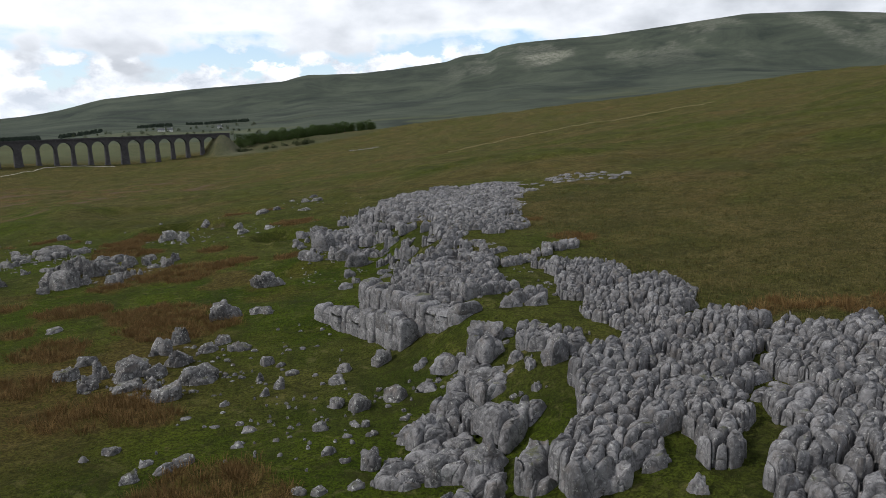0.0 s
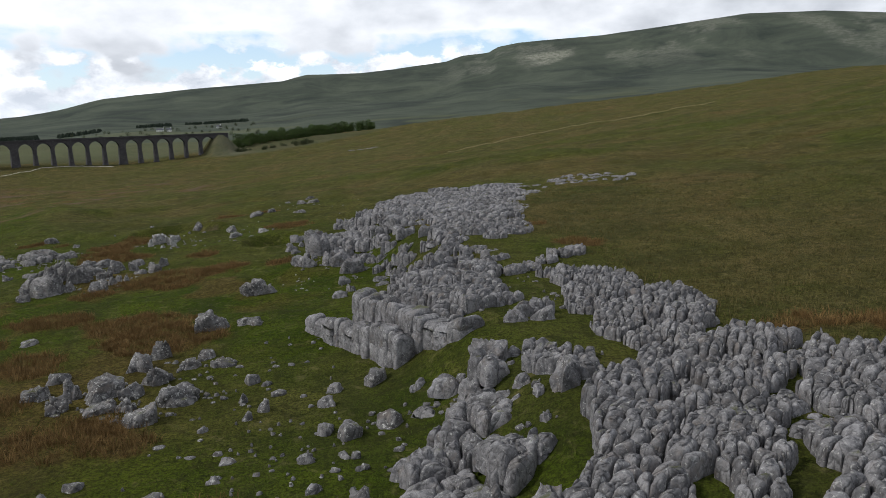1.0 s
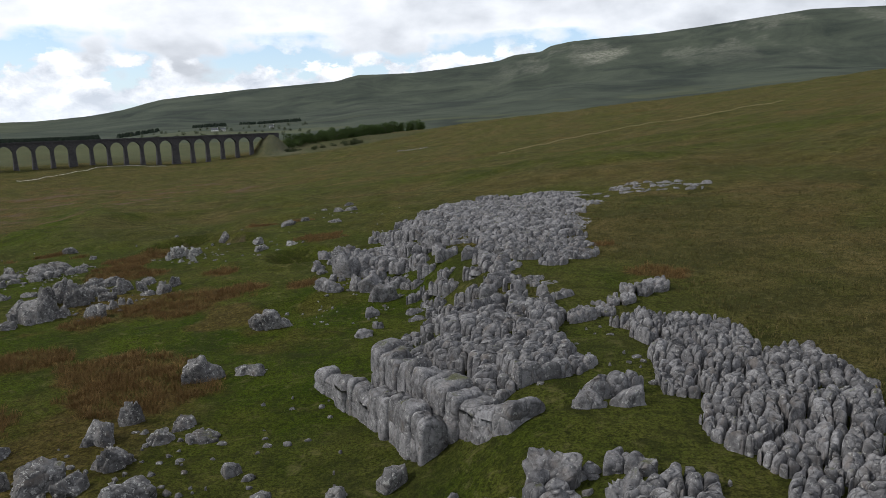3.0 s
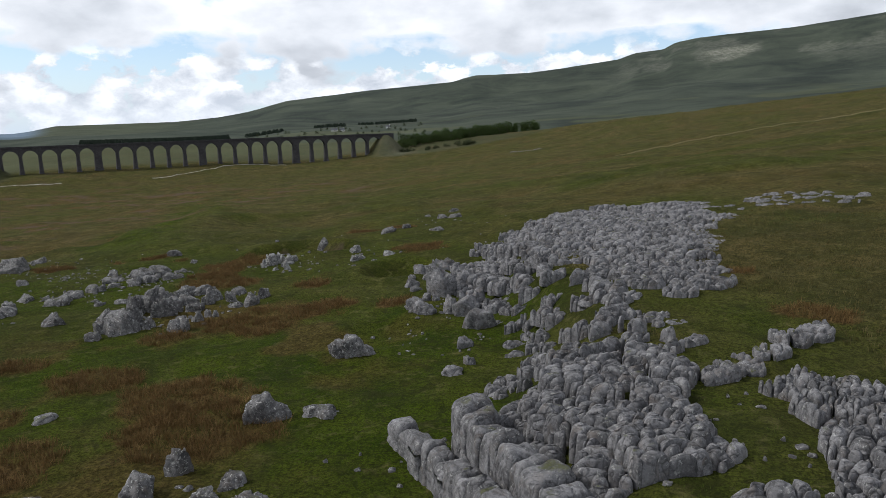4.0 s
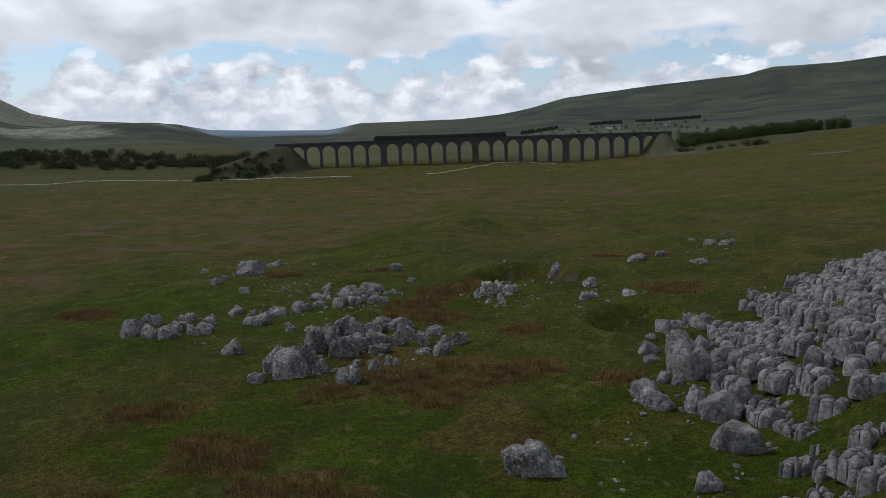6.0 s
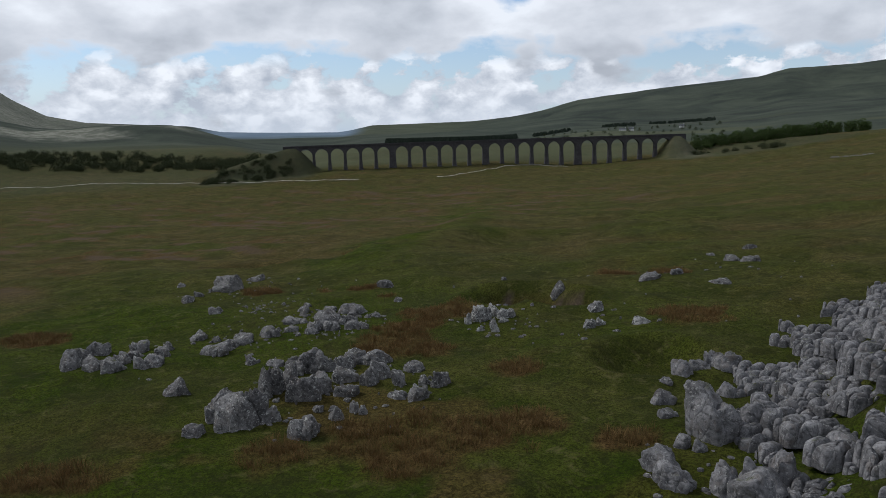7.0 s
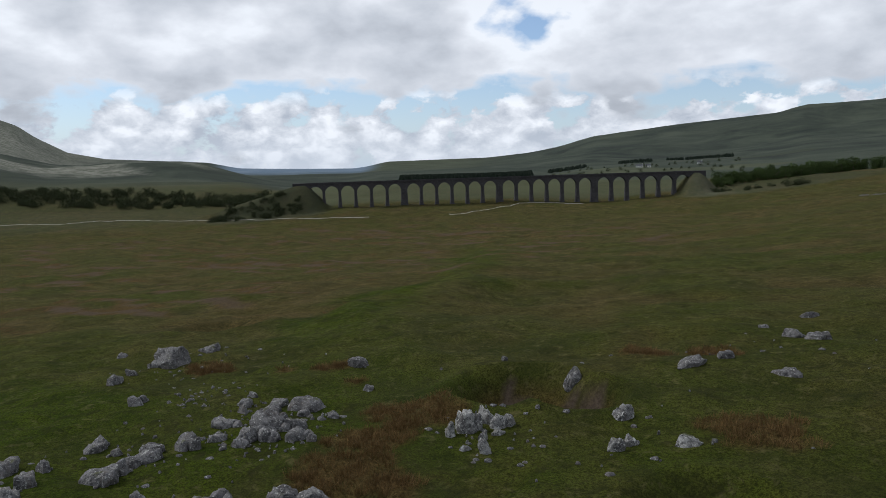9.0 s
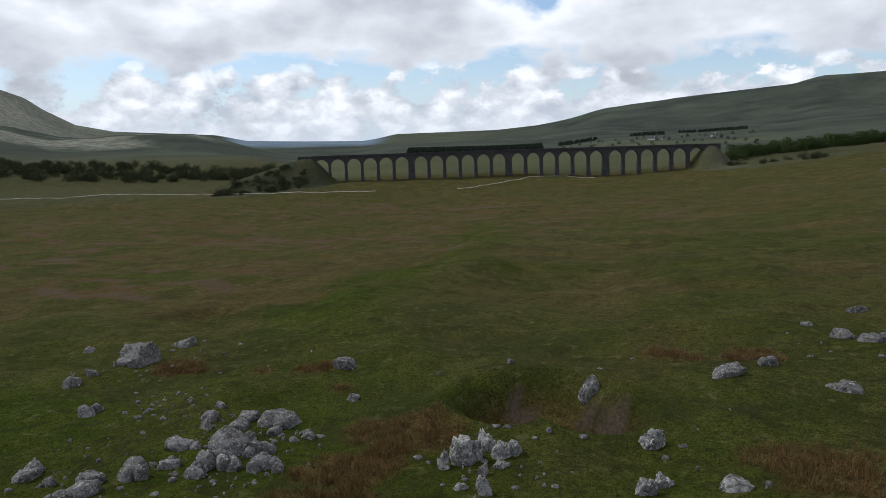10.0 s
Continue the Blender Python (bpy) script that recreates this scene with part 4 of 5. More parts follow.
def row_cells(front, depth, shortest, longest, rng):
    """Blocks side by side along a face: their outlines run back from the line given."""
    p = np.array(front, float)
    run = np.concatenate([[0], np.cumsum(np.linalg.norm(np.diff(p, axis=0), axis=1))])
    cuts = [0.0]
    while cuts[-1] < run[-1] - shortest:
        cuts.append(min(cuts[-1] + rng.uniform(shortest, longest), run[-1]))
    way = (p[-1] - p[0]) / np.linalg.norm(p[-1] - p[0])
    cells = []
    for a, b in zip(cuts, cuts[1:]):
        q = [np.array([np.interp(t, run, p[:, 0]), np.interp(t, run, p[:, 1])]) for t in (a, (a + b) / 2, b)]
        back = np.array([-way[1], way[0]]) * depth * rng.uniform(0.8, 1.15)
        nudge = np.array([-way[1], way[0]]) * rng.uniform(-0.15, 0.15)
        cells.append([tuple(v) for v in (q[0] + nudge, q[1] + nudge * 1.5, q[2] + nudge, q[2] + back, q[0] + back)])
    return cells


def build_pavement(label, outline, size, grain, stretch, rise, gap, keep=1.0, fine=999, seed=1, cap=300, edge_drop=0.5, jumble=0.1, stand=3.2, knob=1.3, groove=0.3, cells=None, holes=(), ragged=0.22, lump=0.0, beds=False):
    """A limestone pavement: a thing whose clints are separate blocks, the smallest surplus joined."""
    rng = random.Random(seed)
    mx, my = sum(p[0] for p in outline) / len(outline), sum(p[1] for p in outline) / len(outline)
    mz = float(lie(mx, my))
    thing = base("limestone_pavement", mx, my, mz, label, "limestone pavement", "pavements of the scar")
    spare_v, spare_f, made, count = [], [], 0, 0
    cells = cells or clint_cells(outline, size, grain, stretch, rng)
    cells.sort(key=lambda c: math.hypot(c[0][0], c[0][1] - 45))
    mids = np.array([(sum(p[0] for p in c) / len(c), sum(p[1] for p in c) / len(c)) for c in cells])
    floor = lie(mids[:, 0], mids[:, 1])
    wave = relief(mids[:, 0] / 3.2, mids[:, 1] / 3.2, 27, 3, 0.55)
    for cell, (cx, cy), g, w in zip(cells, mids, floor, wave):
        if rng.random() > keep or any(math.hypot(cx - hx, cy - hy) < hr * (0.8 + 0.4 * rng.random()) for hx, hy, hr in holes):
            continue
        bulk = 1.0 if ragged == 0 else min(1.0, to_edge(cx, cy, outline) / (1.6 * size))
        if bulk < 0.5 and rng.random() < ragged:
            continue
        high = rise(cx, cy, g) - edge_drop * (1 - bulk) + 0.26 * w + rng.uniform(-jumble, jumble)
        if rng.random() < 0.07:
            high -= rng.uniform(0.3, 0.7)
        high = max(min(high, g + stand * (0.8 + 0.3 * rng.random())), g + 0.2 + 0.2 * rng.random())
        cut = gap * rng.choice((0.1, 0.2, 0.4, 0.8, 1.2, 2.4))
        pieces = []
        if lump:
            for p in knob_cells(cell, lump, grain, 1.75, cut, rng):
                kx, ky = sum(q[0] for q in p) / len(p), sum(q[1] for q in p) / len(p)
                top = high - 0.5 * math.exp(-to_edge(kx, ky, cell) / 0.45) + rng.uniform(-0.11, 0.11)
                top = min(top, g + 0.35 + 0.75 * to_edge(kx, ky, outline)) if ragged else top
                pieces.append(knob_mesh(p, rng.choice((0.01, 0.02, 0.04, 0.08)), max(g - 0.7, top - 1.6), max(top, g + 0.1), rng.uniform(0, 90), rng, cy > fine))
        elif beds:
            mid = g + (high - g) * rng.uniform(0.42, 0.58)
            pieces.append(knob_mesh(cell, 0.0, g - 0.7, mid, rng.uniform(0, 90), rng))
            pieces.append(knob_mesh(cell, rng.uniform(0.02, 0.12), mid - 0.3, high, rng.uniform(0, 90), rng))
        else:
            pieces.append(clint_mesh(cell, cut, g - 0.7, high, rng.uniform(0, 90), rng, cy < fine, grain, knob, groove))
        for x, y, verts, faces in pieces:
            verts[:, 2] -= mz
            if made < cap:
                ob = part("clint", mesh_of("clint", verts, faces, ROCK), thing)
                ob.location = (x - mx, y - my, 0)
                made += 1
            else:
                spare_v.append(verts + (x - mx, y - my, 0))
                spare_f += [tuple(i + count for i in f) for f in faces]
                count += len(verts)
    if spare_f:
        tagged(part("clints", mesh_of("clints", np.vstack(spare_v), spare_f, ROCK), thing, "close-set grey limestone blocks"), kind="stuff")
    return thing


def level(z, lean_x=0.0, lean_y=0.0, x0=0.0, y0=60.0):
    return lambda x, y, g: max(z + lean_x * (x - x0) + lean_y * (y - y0), g + 1.3)


def above(h):
    return lambda x, y, g: g + h


# grassy gaps among the blocks: x, y, radius
GAPS = [(-9.2, 107.8, 1.9), (-5.2, 101, 2.2), (-2.8, 95.2, 1.9), (-2.6, 85.6, 1.7), (3.6, 86.2, 1.6), (-13.5, 106.5, 1.2)]


def wall_top(x, y, g):
    return min(4.3 + 0.06 * (x + 5), g + 1.3 + 0.25 * (x + 12))


def far_top(x, y, g):
    return 6.6 - 0.0011 * max(0, y - 105) ** 1.5 + 0.03 * (x + 5) - 2.2 * max(0, min(1, (-x - 9 - (y - 100) * 0.1) / 8))


UPPER = [(-8.2, 65.0), (-6.5, 61.8), (-4.8, 58.8), (-2.4, 55.6), (-0.6, 53.4), (1.2, 52.4)]
LOWER = [(-13.2, 68.6), (-10.5, 65.0), (-7.7, 61.0), (-5.4, 57.2), (-3.2, 53.6)]
build_pavement("large main outcrop of grey limestone above a sheer stepped face", [(-6.6, 66), (-4.8, 62.8), (-3, 59.8), (-0.7, 57), (1.2, 54.6), (2.8, 53), (4.2, 54), (5.4, 57), (5.8, 61), (6, 71.5), (1, 76.5), (-4.2, 73.5), (-6.3, 68)],
               2.6, 0.5, 1.3, level(6.0, 0.05, 0.004), 0.1, seed=3, edge_drop=0.3, lump=0.95)
build_pavement("sheer upper tier of jointed grey limestone blocks", UPPER, 1.5, 0.5, 1.0, lambda x, y, g: 5.75 + 0.05 * x, 0.05, seed=21, edge_drop=0.0, jumble=0.25, stand=4.5, beds=True, ragged=0, cells=row_cells(UPPER, 2.1, 0.8, 1.7, random.Random(22)))
build_pavement("low bedded wall of grey limestone below the main outcrop's face", LOWER, 2.3, -0.87, 1.9, wall_top, 0.03, seed=4, edge_drop=0.0, jumble=0.15, beds=True, ragged=0, cells=row_cells(LOWER, 1.5, 0.7, 2.0, random.Random(23)))
build_pavement("grey limestone pavement strip with rounded fluted clints", [(9.4, 66.5), (11, 70.5), (15, 71.3), (17.5, 64), (21, 61), (20.5, 55), (17.2, 46.5), (14.6, 43), (11, 45), (10.4, 53.6)], 2.1, 1.1, 1.4, level(6.35, 0.02, 0.0, 14), 0.07, seed=5, lump=0.85, ragged=0.1)
build_pavement("column of jointed grey limestone clints beside a grassy grike", [(12.4, 41), (18.8, 49.3), (22, 47.6), (17.4, 38.4), (14.4, 31.5), (13, 26.6), (11.4, 26.8), (11.8, 35.6)], 1.45, 0.9, 1.3, level(6.0, 0.02, 0.0, 14), 0.07, seed=6, edge_drop=0.3, lump=0.95, ragged=0.0)
build_pavement("broad runnelled limestone pavement split by deep grikes", [(16.6, 36.6), (22.2, 45.6), (27.5, 44.2), (31, 38), (27, 27), (20, 20), (14.5, 21.5), (12.2, 25.6)], 2.9, 0.75, 1.6, level(6.4, 0.03, 0.0, 20), 0.09, seed=7, lump=1.05, ragged=0.02)
build_pavement("domed grey limestone clint mass with deep runnels", [(5.9, 35.2), (8.6, 41.2), (12.2, 40.4), (11.9, 33.8), (10.1, 28.6), (8, 27.4), (6, 30.4)], 2.9, 0.8, 1.3, level(6.2, 0.02, 0.0, 8), 0.05, seed=8, edge_drop=0.3, lump=0.95, ragged=0.0)
build_pavement("wide far limestone pavement of many small grey clints", [(-18.3, 116), (-18.2, 128), (-17, 140), (-13, 150), (-5, 159), (6, 163), (17.5, 157), (16.5, 138), (13.8, 120), (11, 100), (9.6, 91), (5, 84), (2.2, 86), (-1, 96.5), (-4.5, 104.5), (-9, 107.5), (-14, 111.5)],
               2.6, 0.6, 1.35, far_top, 0.08, keep=0.97, fine=104, seed=9, edge_drop=0.8, jumble=0.1, stand=1.0, holes=GAPS, lump=1.15, ragged=0.15)
build_pavement("rank of big rounded limestone blocks along the pavement's edge", [(-18.6, 115.5), (-17.6, 106.5), (-12.6, 101.4), (-6, 101.6), (-2.8, 94.6), (2, 85.5), (3.2, 87.5), (-1, 96.5), (-4.5, 104.5), (-9, 107.5), (-14, 111.5)],
               2.0, 0.9, 1.2, above(1.8), 0.1, keep=0.9, seed=15, edge_drop=0.3, jumble=0.4, holes=GAPS, lump=1.6, ragged=0.1)
build_pavement("broken limestone blocks among turf between two pavements", [(-13.5, 104), (-5.4, 105), (1.5, 90), (6.4, 79), (5.6, 72), (-1.5, 77.5), (-5, 74), (-8, 77), (-8, 88), (-11, 97)],
               1.5, 0.4, 1.2, above(0.95), 0.16, keep=0.68, lump=1.0, seed=10, edge_drop=0.3, jumble=0.4, holes=GAPS)
build_pavement("thin strip of pale limestone pavement level with the moor", [(20, 155), (29, 163), (41.5, 155), (38.5, 146), (30, 149), (21, 148)], 1.5, 0.6, 1.6, above(0.1), 0.1, keep=0.42, fine=0, seed=11, edge_drop=0.1)
build_pavement("jumble of big tumbled limestone blocks packed together", [(-2.6, 33), (-2.8, 38), (-1.6, 43), (0.4, 47), (3.8, 48), (4.4, 44), (3.4, 41), (5, 37.5), (5.4, 33), (5, 28.8), (3, 26.8), (0.4, 27.6), (-1.6, 30)],
               1.9, 0.3, 1.2, above(1.5), 0.14, keep=0.9, seed=13, edge_drop=0.4, jumble=0.5, lump=1.7, ragged=0.1)
build_pavement("cluster of jointed limestone blocks before the main outcrop", [(4.6, 43.6), (6, 47.8), (8.4, 46.6), (9.2, 42.8), (7.6, 40.4), (5.6, 41.2)], 1.6, 0.7, 1.2, above(1.35), 0.12, keep=0.9, seed=14, edge_drop=0.4, jumble=0.3, lump=1.2)
build_pavement("low clump of jointed limestone at the outcrop's side", [(4.8, 55), (6.2, 57.5), (9.2, 57), (9.6, 54.6), (7.6, 53.2), (5.6, 53.4)], 1.8, 0.7, 1.2, above(1.1), 0.12, keep=0.95, seed=16, edge_drop=0.2, jumble=0.2, lump=1.05, ragged=0.1)
build_pavement("short line of limestone blocks in the turf", [(5.8, 69.5), (11.4, 79.5), (16.8, 83), (16.2, 80), (11.4, 73.8), (6.6, 67.6)], 1.3, 0.9, 1.2, above(0.8), 0.08, keep=0.8, seed=12, edge_drop=0.3, groove=0.3)


ball = bmesh.new()
bmesh.ops.create_icosphere(ball, subdivisions=4, radius=1.0)
BALL_V = np.array([v.co[:] for v in ball.verts])
BALL_F = [tuple(v.index for v in f.verts) for f in ball.faces]
ball.free()
ball = bmesh.new()
bmesh.ops.create_icosphere(ball, subdivisions=3, radius=1.0)
COBBLE_V = np.array([v.co[:] for v in ball.verts])
COBBLE_F = [tuple(v.index for v in f.verts) for f in ball.faces]
ball.free()
ball = bmesh.new()
bmesh.ops.create_icosphere(ball, subdivisions=2, radius=1.0)
PEBBLE_V = np.array([v.co[:] for v in ball.verts])
PEBBLE_F = [tuple(v.index for v in f.verts) for f in ball.faces]
ball.free()


def boulder_shape(wide, tall, rng, verts, slabs=False):
    """A weathered block: flat breaks, worn edges, splits and runnels down its flanks."""
    v = np.sign(verts) * np.abs(verts) ** 0.7
    v -= np.maximum(v[:, 2:] - rng.uniform(0.62, 0.9) - rng.uniform(-0.45, 0.45) * v[:, :1], 0) * (0, 0, 0.9)
    for _ in range(12):
        a, b = rng.uniform(0, 2 * math.pi), rng.uniform(-0.35, 0.95)
        n = np.array((math.cos(a) * math.sqrt(1 - b * b), math.sin(a) * math.sqrt(1 - b * b), b))
        past = np.maximum(v @ n - rng.uniform(0.62, 0.92), 0)
        v -= past[:, None] * n * 0.95
    v /= np.abs(v).max(axis=0)
    s = rng.uniform(0, 50)
    v *= (1 + 0.06 * relief(v[:, 0] * 1.2 + s, v[:, 1] * 1.2 + v[:, 2] * 1.0 - s, 23, 4, 0.58))[:, None]
    t = rng.uniform(0, 3.1)
    u, w = v[:, 0] * math.cos(t) + v[:, 1] * math.sin(t) + s, v[:, 1] * math.cos(t) - v[:, 0] * math.sin(t) + v[:, 2] * 0.8
    v *= (0.92 + 0.12 * np.abs(ripple(u * 1.5, w * 0.7, 24)) + 0.08 * np.abs(ripple(u * 3.4, w * 1.6, 25)) + 0.025 * np.abs(ripple(u * 8, w * 4.5, 26)))[:, None]
    common = rng.uniform(0, math.pi)
    for _ in range(4 if slabs else rng.choice((1, 2, 2, 3))):
        turn = common + rng.uniform(-0.25, 0.25) if slabs else rng.uniform(0, math.pi)
        off = v[:, 0] * math.cos(turn) + v[:, 1] * math.sin(turn) + 0.15 * ripple(v[:, 2] * 2 + s, v[:, 0] * 1.5, 33) - rng.uniform(-0.6, 0.6)
        v *= (1 - (rng.uniform(0.14, 0.28) if slabs else rng.uniform(0.1, 0.22)) * np.exp(-(off / 0.06) ** 2) * step(-0.3, 0.2, v[:, 2]))[:, None]
    turn = rng.uniform(0, math.pi)
    across = v[:, 0] * math.cos(turn) + v[:, 1] * math.sin(turn)
    runnel = np.abs(ripple(across * 2.6 + s, v[:, 2] * 0.5 + s, 29))
    v *= (1 - 0.14 * np.maximum(0, 0.3 - runnel) / 0.3 * (v[:, 2] > -0.4))[:, None]
    _, split = joints(u * 1.5 + 3, w * 0.8 + s, 43)
    _, crack = joints(u * 3.1, w * 1.9 + s, 47)
    v *= (1 - 0.08 * np.clip(1 - split / 0.3, 0, 1) ** 1.3 - 0.03 * np.clip(1 - crack / 0.35, 0, 1) ** 1.3)[:, None]
    v[:, 2] = np.where(v[:, 2] > 0, v[:, 2], v[:, 2] * 0.4)
    return v * (wide / 2, wide * rng.uniform(0.34, 0.46), tall)


def build_boulders(places, label, group, seed, stone, fine=False, slabs=False):
    rng = random.Random(seed)
    shape, faces = (BALL_V, BALL_F) if fine else (COBBLE_V, COBBLE_F)
    for x, y, wide, tall in places:
        v = boulder_shape(wide, tall, rng, shape, slabs)
        ob = new("boulder", mesh_of("boulder", v, faces, stone))
        ob.location = (x, y, float(lie(x, y)) - 0.08 * tall)
        ob.rotation_euler = (rng.uniform(-0.12, 0.12), rng.uniform(-0.12, 0.12), rng.uniform(-0.5, 0.5) + math.radians(20))
        tagged(ob, label, "boulder", group)
    return places


PASTURE_BOULDERS = [
    (-25.3, 53.8, 3.61, 3.04), (-25.3, 60, 2.63, 2.13), (-24.8, 63.1, 1.92, 2.02), (-22.3, 56.6, 3.05, 1.69), (-19, 52.1, 3.61, 1.69), (-20.2, 48.3, 2.5, 1.67), (-27.6, 51.5, 1.81, 1.6), (-30.6, 53.9, 2.61, 1.77), (-27.7, 53.8, 1.48, 1.85), (-30.8, 57.6, 2.11, 1.12), (-24.2, 50.9, 2.76, 0.99), (-22.5, 50.9, 1.6, 1.23), (-23.2, 53.4, 2.14, 1.47), (-20.4, 61.8, 1.84, 1.31), (-18.3, 60, 2.54, 0.91), (-21, 59.9, 2.06, 1.04), (-23.1, 71.3, 3.71, 2.17), (-19.4, 72.2, 3.1, 1.12), (-22.1, 85.9, 4.34, 2.25),
]
GRASS_BOULDERS = [
    (-4.8, 53, 2.39, 1.96), (-14.7, 55.2, 1.27, 1.01), (-13.5, 54.6, 1.02, 0.51), (-14.2, 51, 0.79, 0.9), (-12.3, 49.2, 1.1, 1.25), (-13, 47.7, 0.83, 0.75), (-11.9, 52.4, 1.33, 0.58), (-5.7, 44.3, 1.87, 1.33), (-7.5, 45, 1.53, 0.93), (-3.4, 45.4, 2.05, 1.33), (-7.8, 52, 1.52, 0.81), (-8.1, 49.5, 1.41, 0.91), (-7.8, 40.7, 1.13, 0.89), (-6.8, 37.1, 1.24, 0.6), (-5.1, 41, 0.63, 0.58), (-4.2, 34.9, 1.32, 1.57), (-3.2, 35.1, 0.62, 0.62), (-4.7, 32.7, 1.05, 0.49),
]
LOW_BOULDERS = [
    (-17, 34.8, 1.4, 0.77), (-15.6, 35.9, 1.28, 0.76), (-14.9, 36.8, 1.43, 0.82), (-17.1, 37, 0.91, 0.54), (-19.9, 38.8, 1.25, 0.55), (-21.1, 37.8, 0.66, 0.45), (-7.5, 32.4, 1, 0.49), (-6.5, 32.3, 1.17, 0.42), (-12.5, 41.4, 1.17, 0.42), (-12.4, 38.7, 0.87, 0.48), (-15.4, 46, 0.81, 0.49), (-39.7, 68.9, 1.91, 0.69),
]
JUMBLE_BOULDERS = [
    (-1.1, 37.2, 3.01, 2.74), (3.3, 35.5, 2.95, 2.6), (4.4, 31.2, 2.03, 2.43), (2, 32.3, 2.95, 2.49), (6.1, 30, 1.65, 1.04), (6, 27.6, 1.25, 1.77), (7.2, 27.3, 1.49, 1.86), (9.2, 28.6, 2.06, 1.04), (2.9, 46.9, 2.85, 2.25), (1.7, 44.3, 2.19, 1.62), (0.9, 42.2, 2.46, 1.88), (2.8, 40.5, 1.36, 1.06), (0.2, 32.3, 1.42, 1.3), (2.1, 30.7, 2.3, 1), (3.9, 29.3, 1.57, 1.3), (3.5, 41.3, 1.17, 0.51), (5.3, 38.4, 0.78, 0.71), (4.5, 42.8, 1.2, 0.95), (5.3, 41.1, 0.89, 0.67), (-0.3, 47.5, 1.56, 1.03), (-1.8, 49.2, 1.22, 0.78),
]
FRONT_BOULDERS = [
    (5.7, 44.5, 2.18, 1.8), (6.9, 41.3, 2.56, 1.81), (8, 43, 1.78, 1.44), (6.6, 46.8, 1.53, 1.01), (5.3, 53.9, 1.95, 1.34), (7.4, 54.2, 2.18, 1.19), (1.6, 38.2, 1.94, 1.77), (0.9, 36, 1.86, 1.07), (-1, 33.5, 2.05, 1.12), (-2.1, 32.3, 1.43, 0.87), (-2.8, 34.3, 1.2, 0.94), (10.1, 26.2, 0.99, 0.9), (0.3, 40.8, 1.72, 1.22),
]
KNOLL_BOULDERS = [
    (-55.7, 104.8, 3.78, 3.42), (-56, 102.7, 2.42, 2.11), (-53.4, 96.8, 1.89, 3.4), (-53.2, 98, 1.8, 3.19), (-52.9, 99.2, 1.81, 3.09), (-50.2, 98.4, 3.23, 3.63), (-50.4, 100.5, 2.49, 2.09), (-53.9, 105.3, 2.54, 1.76), (-53.2, 106.4, 2.55, 1.77), (-53.3, 108.5, 3.09, 1.61), (-51.6, 109, 3.36, 1.97), (-47.8, 104.2, 2.24, 2.01), (-48.1, 106.3, 2.97, 2.37), (-45.3, 105.4, 1.66, 1.68), (-50.2, 103.9, 2.97, 1.99), (-47.7, 101.3, 2.48, 1.31), (-44.8, 98.8, 1.12, 1.25), (-43.6, 98.7, 1.01, 1.13), (-44.9, 97, 1.4, 1.31), (-47.4, 97.5, 1.46, 0.89), (-45, 93.5, 2.87, 1.84), (-49.2, 94.1, 2.25, 1.71), (-59.7, 103.5, 2.54, 1.02), (-58.4, 105, 2.16, 1.05), (-46.3, 108.9, 2.21, 1.33), (-41.4, 106.6, 2.25, 1.68), (-42.9, 106.1, 1.31, 1.32), (-41.3, 103.1, 2.06, 1.51), (-43.3, 102.8, 2.2, 0.83), (-50.9, 92, 4.81, 4.02), (-51.1, 93.4, 2.61, 2.92), (-52.9, 92, 3.16, 3.19), (-52.1, 89, 2.04, 1.21), (-61.1, 93.5, 2.69, 1.72), (-62.6, 102.9, 1.96, 0.97),
]
WEST_BOULDERS = [
    (-79.7, 93, 3.72, 2.13), (-81.8, 96.9, 3.87, 2.22), (-74.3, 94.4, 3.52, 1.72), (-78.5, 100, 2.54, 1.67), (-71.5, 97.3, 2.61, 1.79), (-76.1, 102, 1.88, 1.72), (-76, 97.5, 1.84, 1.36), (-69.8, 103.5, 3.53, 1.73), (-72.4, 109.4, 2.84, 1.31), (-71.1, 112.1, 2.55, 1.03), (-78.8, 108, 2.34, 1.12), (-88, 117.2, 1.91, 0.97), (-75.1, 121.4, 2.12, 1.21), (-67.2, 117.8, 3.82, 2.51), (-64.4, 119.1, 2.84, 1.31), (-66.6, 115.2, 2.5, 1.33), (-71.2, 116.3, 2.62, 1.2), (-68.7, 124.4, 4.08, 1.47), (-72.4, 123.4, 2.24, 1.05), (-70.3, 119.9, 2.01, 1.29), (-64.7, 118.1, 1.64, 1.11), (-64, 116.1, 1.85, 1.18), (-62.8, 117.7, 2.22, 1.15), (-61.4, 117.7, 1.83, 0.93), (-66.1, 114.1, 2.1, 1.29), (-71.6, 112.3, 2.31, 1.45), (-69.4, 114.3, 1.79, 0.85), (-64.5, 123.5, 1.32, 0.8), (-64, 121.7, 1.04, 0.55), (-81.8, 95, 3.21, 1.95), (-76.9, 93.9, 3.32, 1.99), (-75.2, 96.2, 2.41, 1.7), (-71.7, 96.3, 2.6, 1.49), (-73.3, 99.5, 2.16, 1.48), (-70.4, 105.2, 2.41, 1.46), (-71.1, 107, 2.46, 1.37),
]
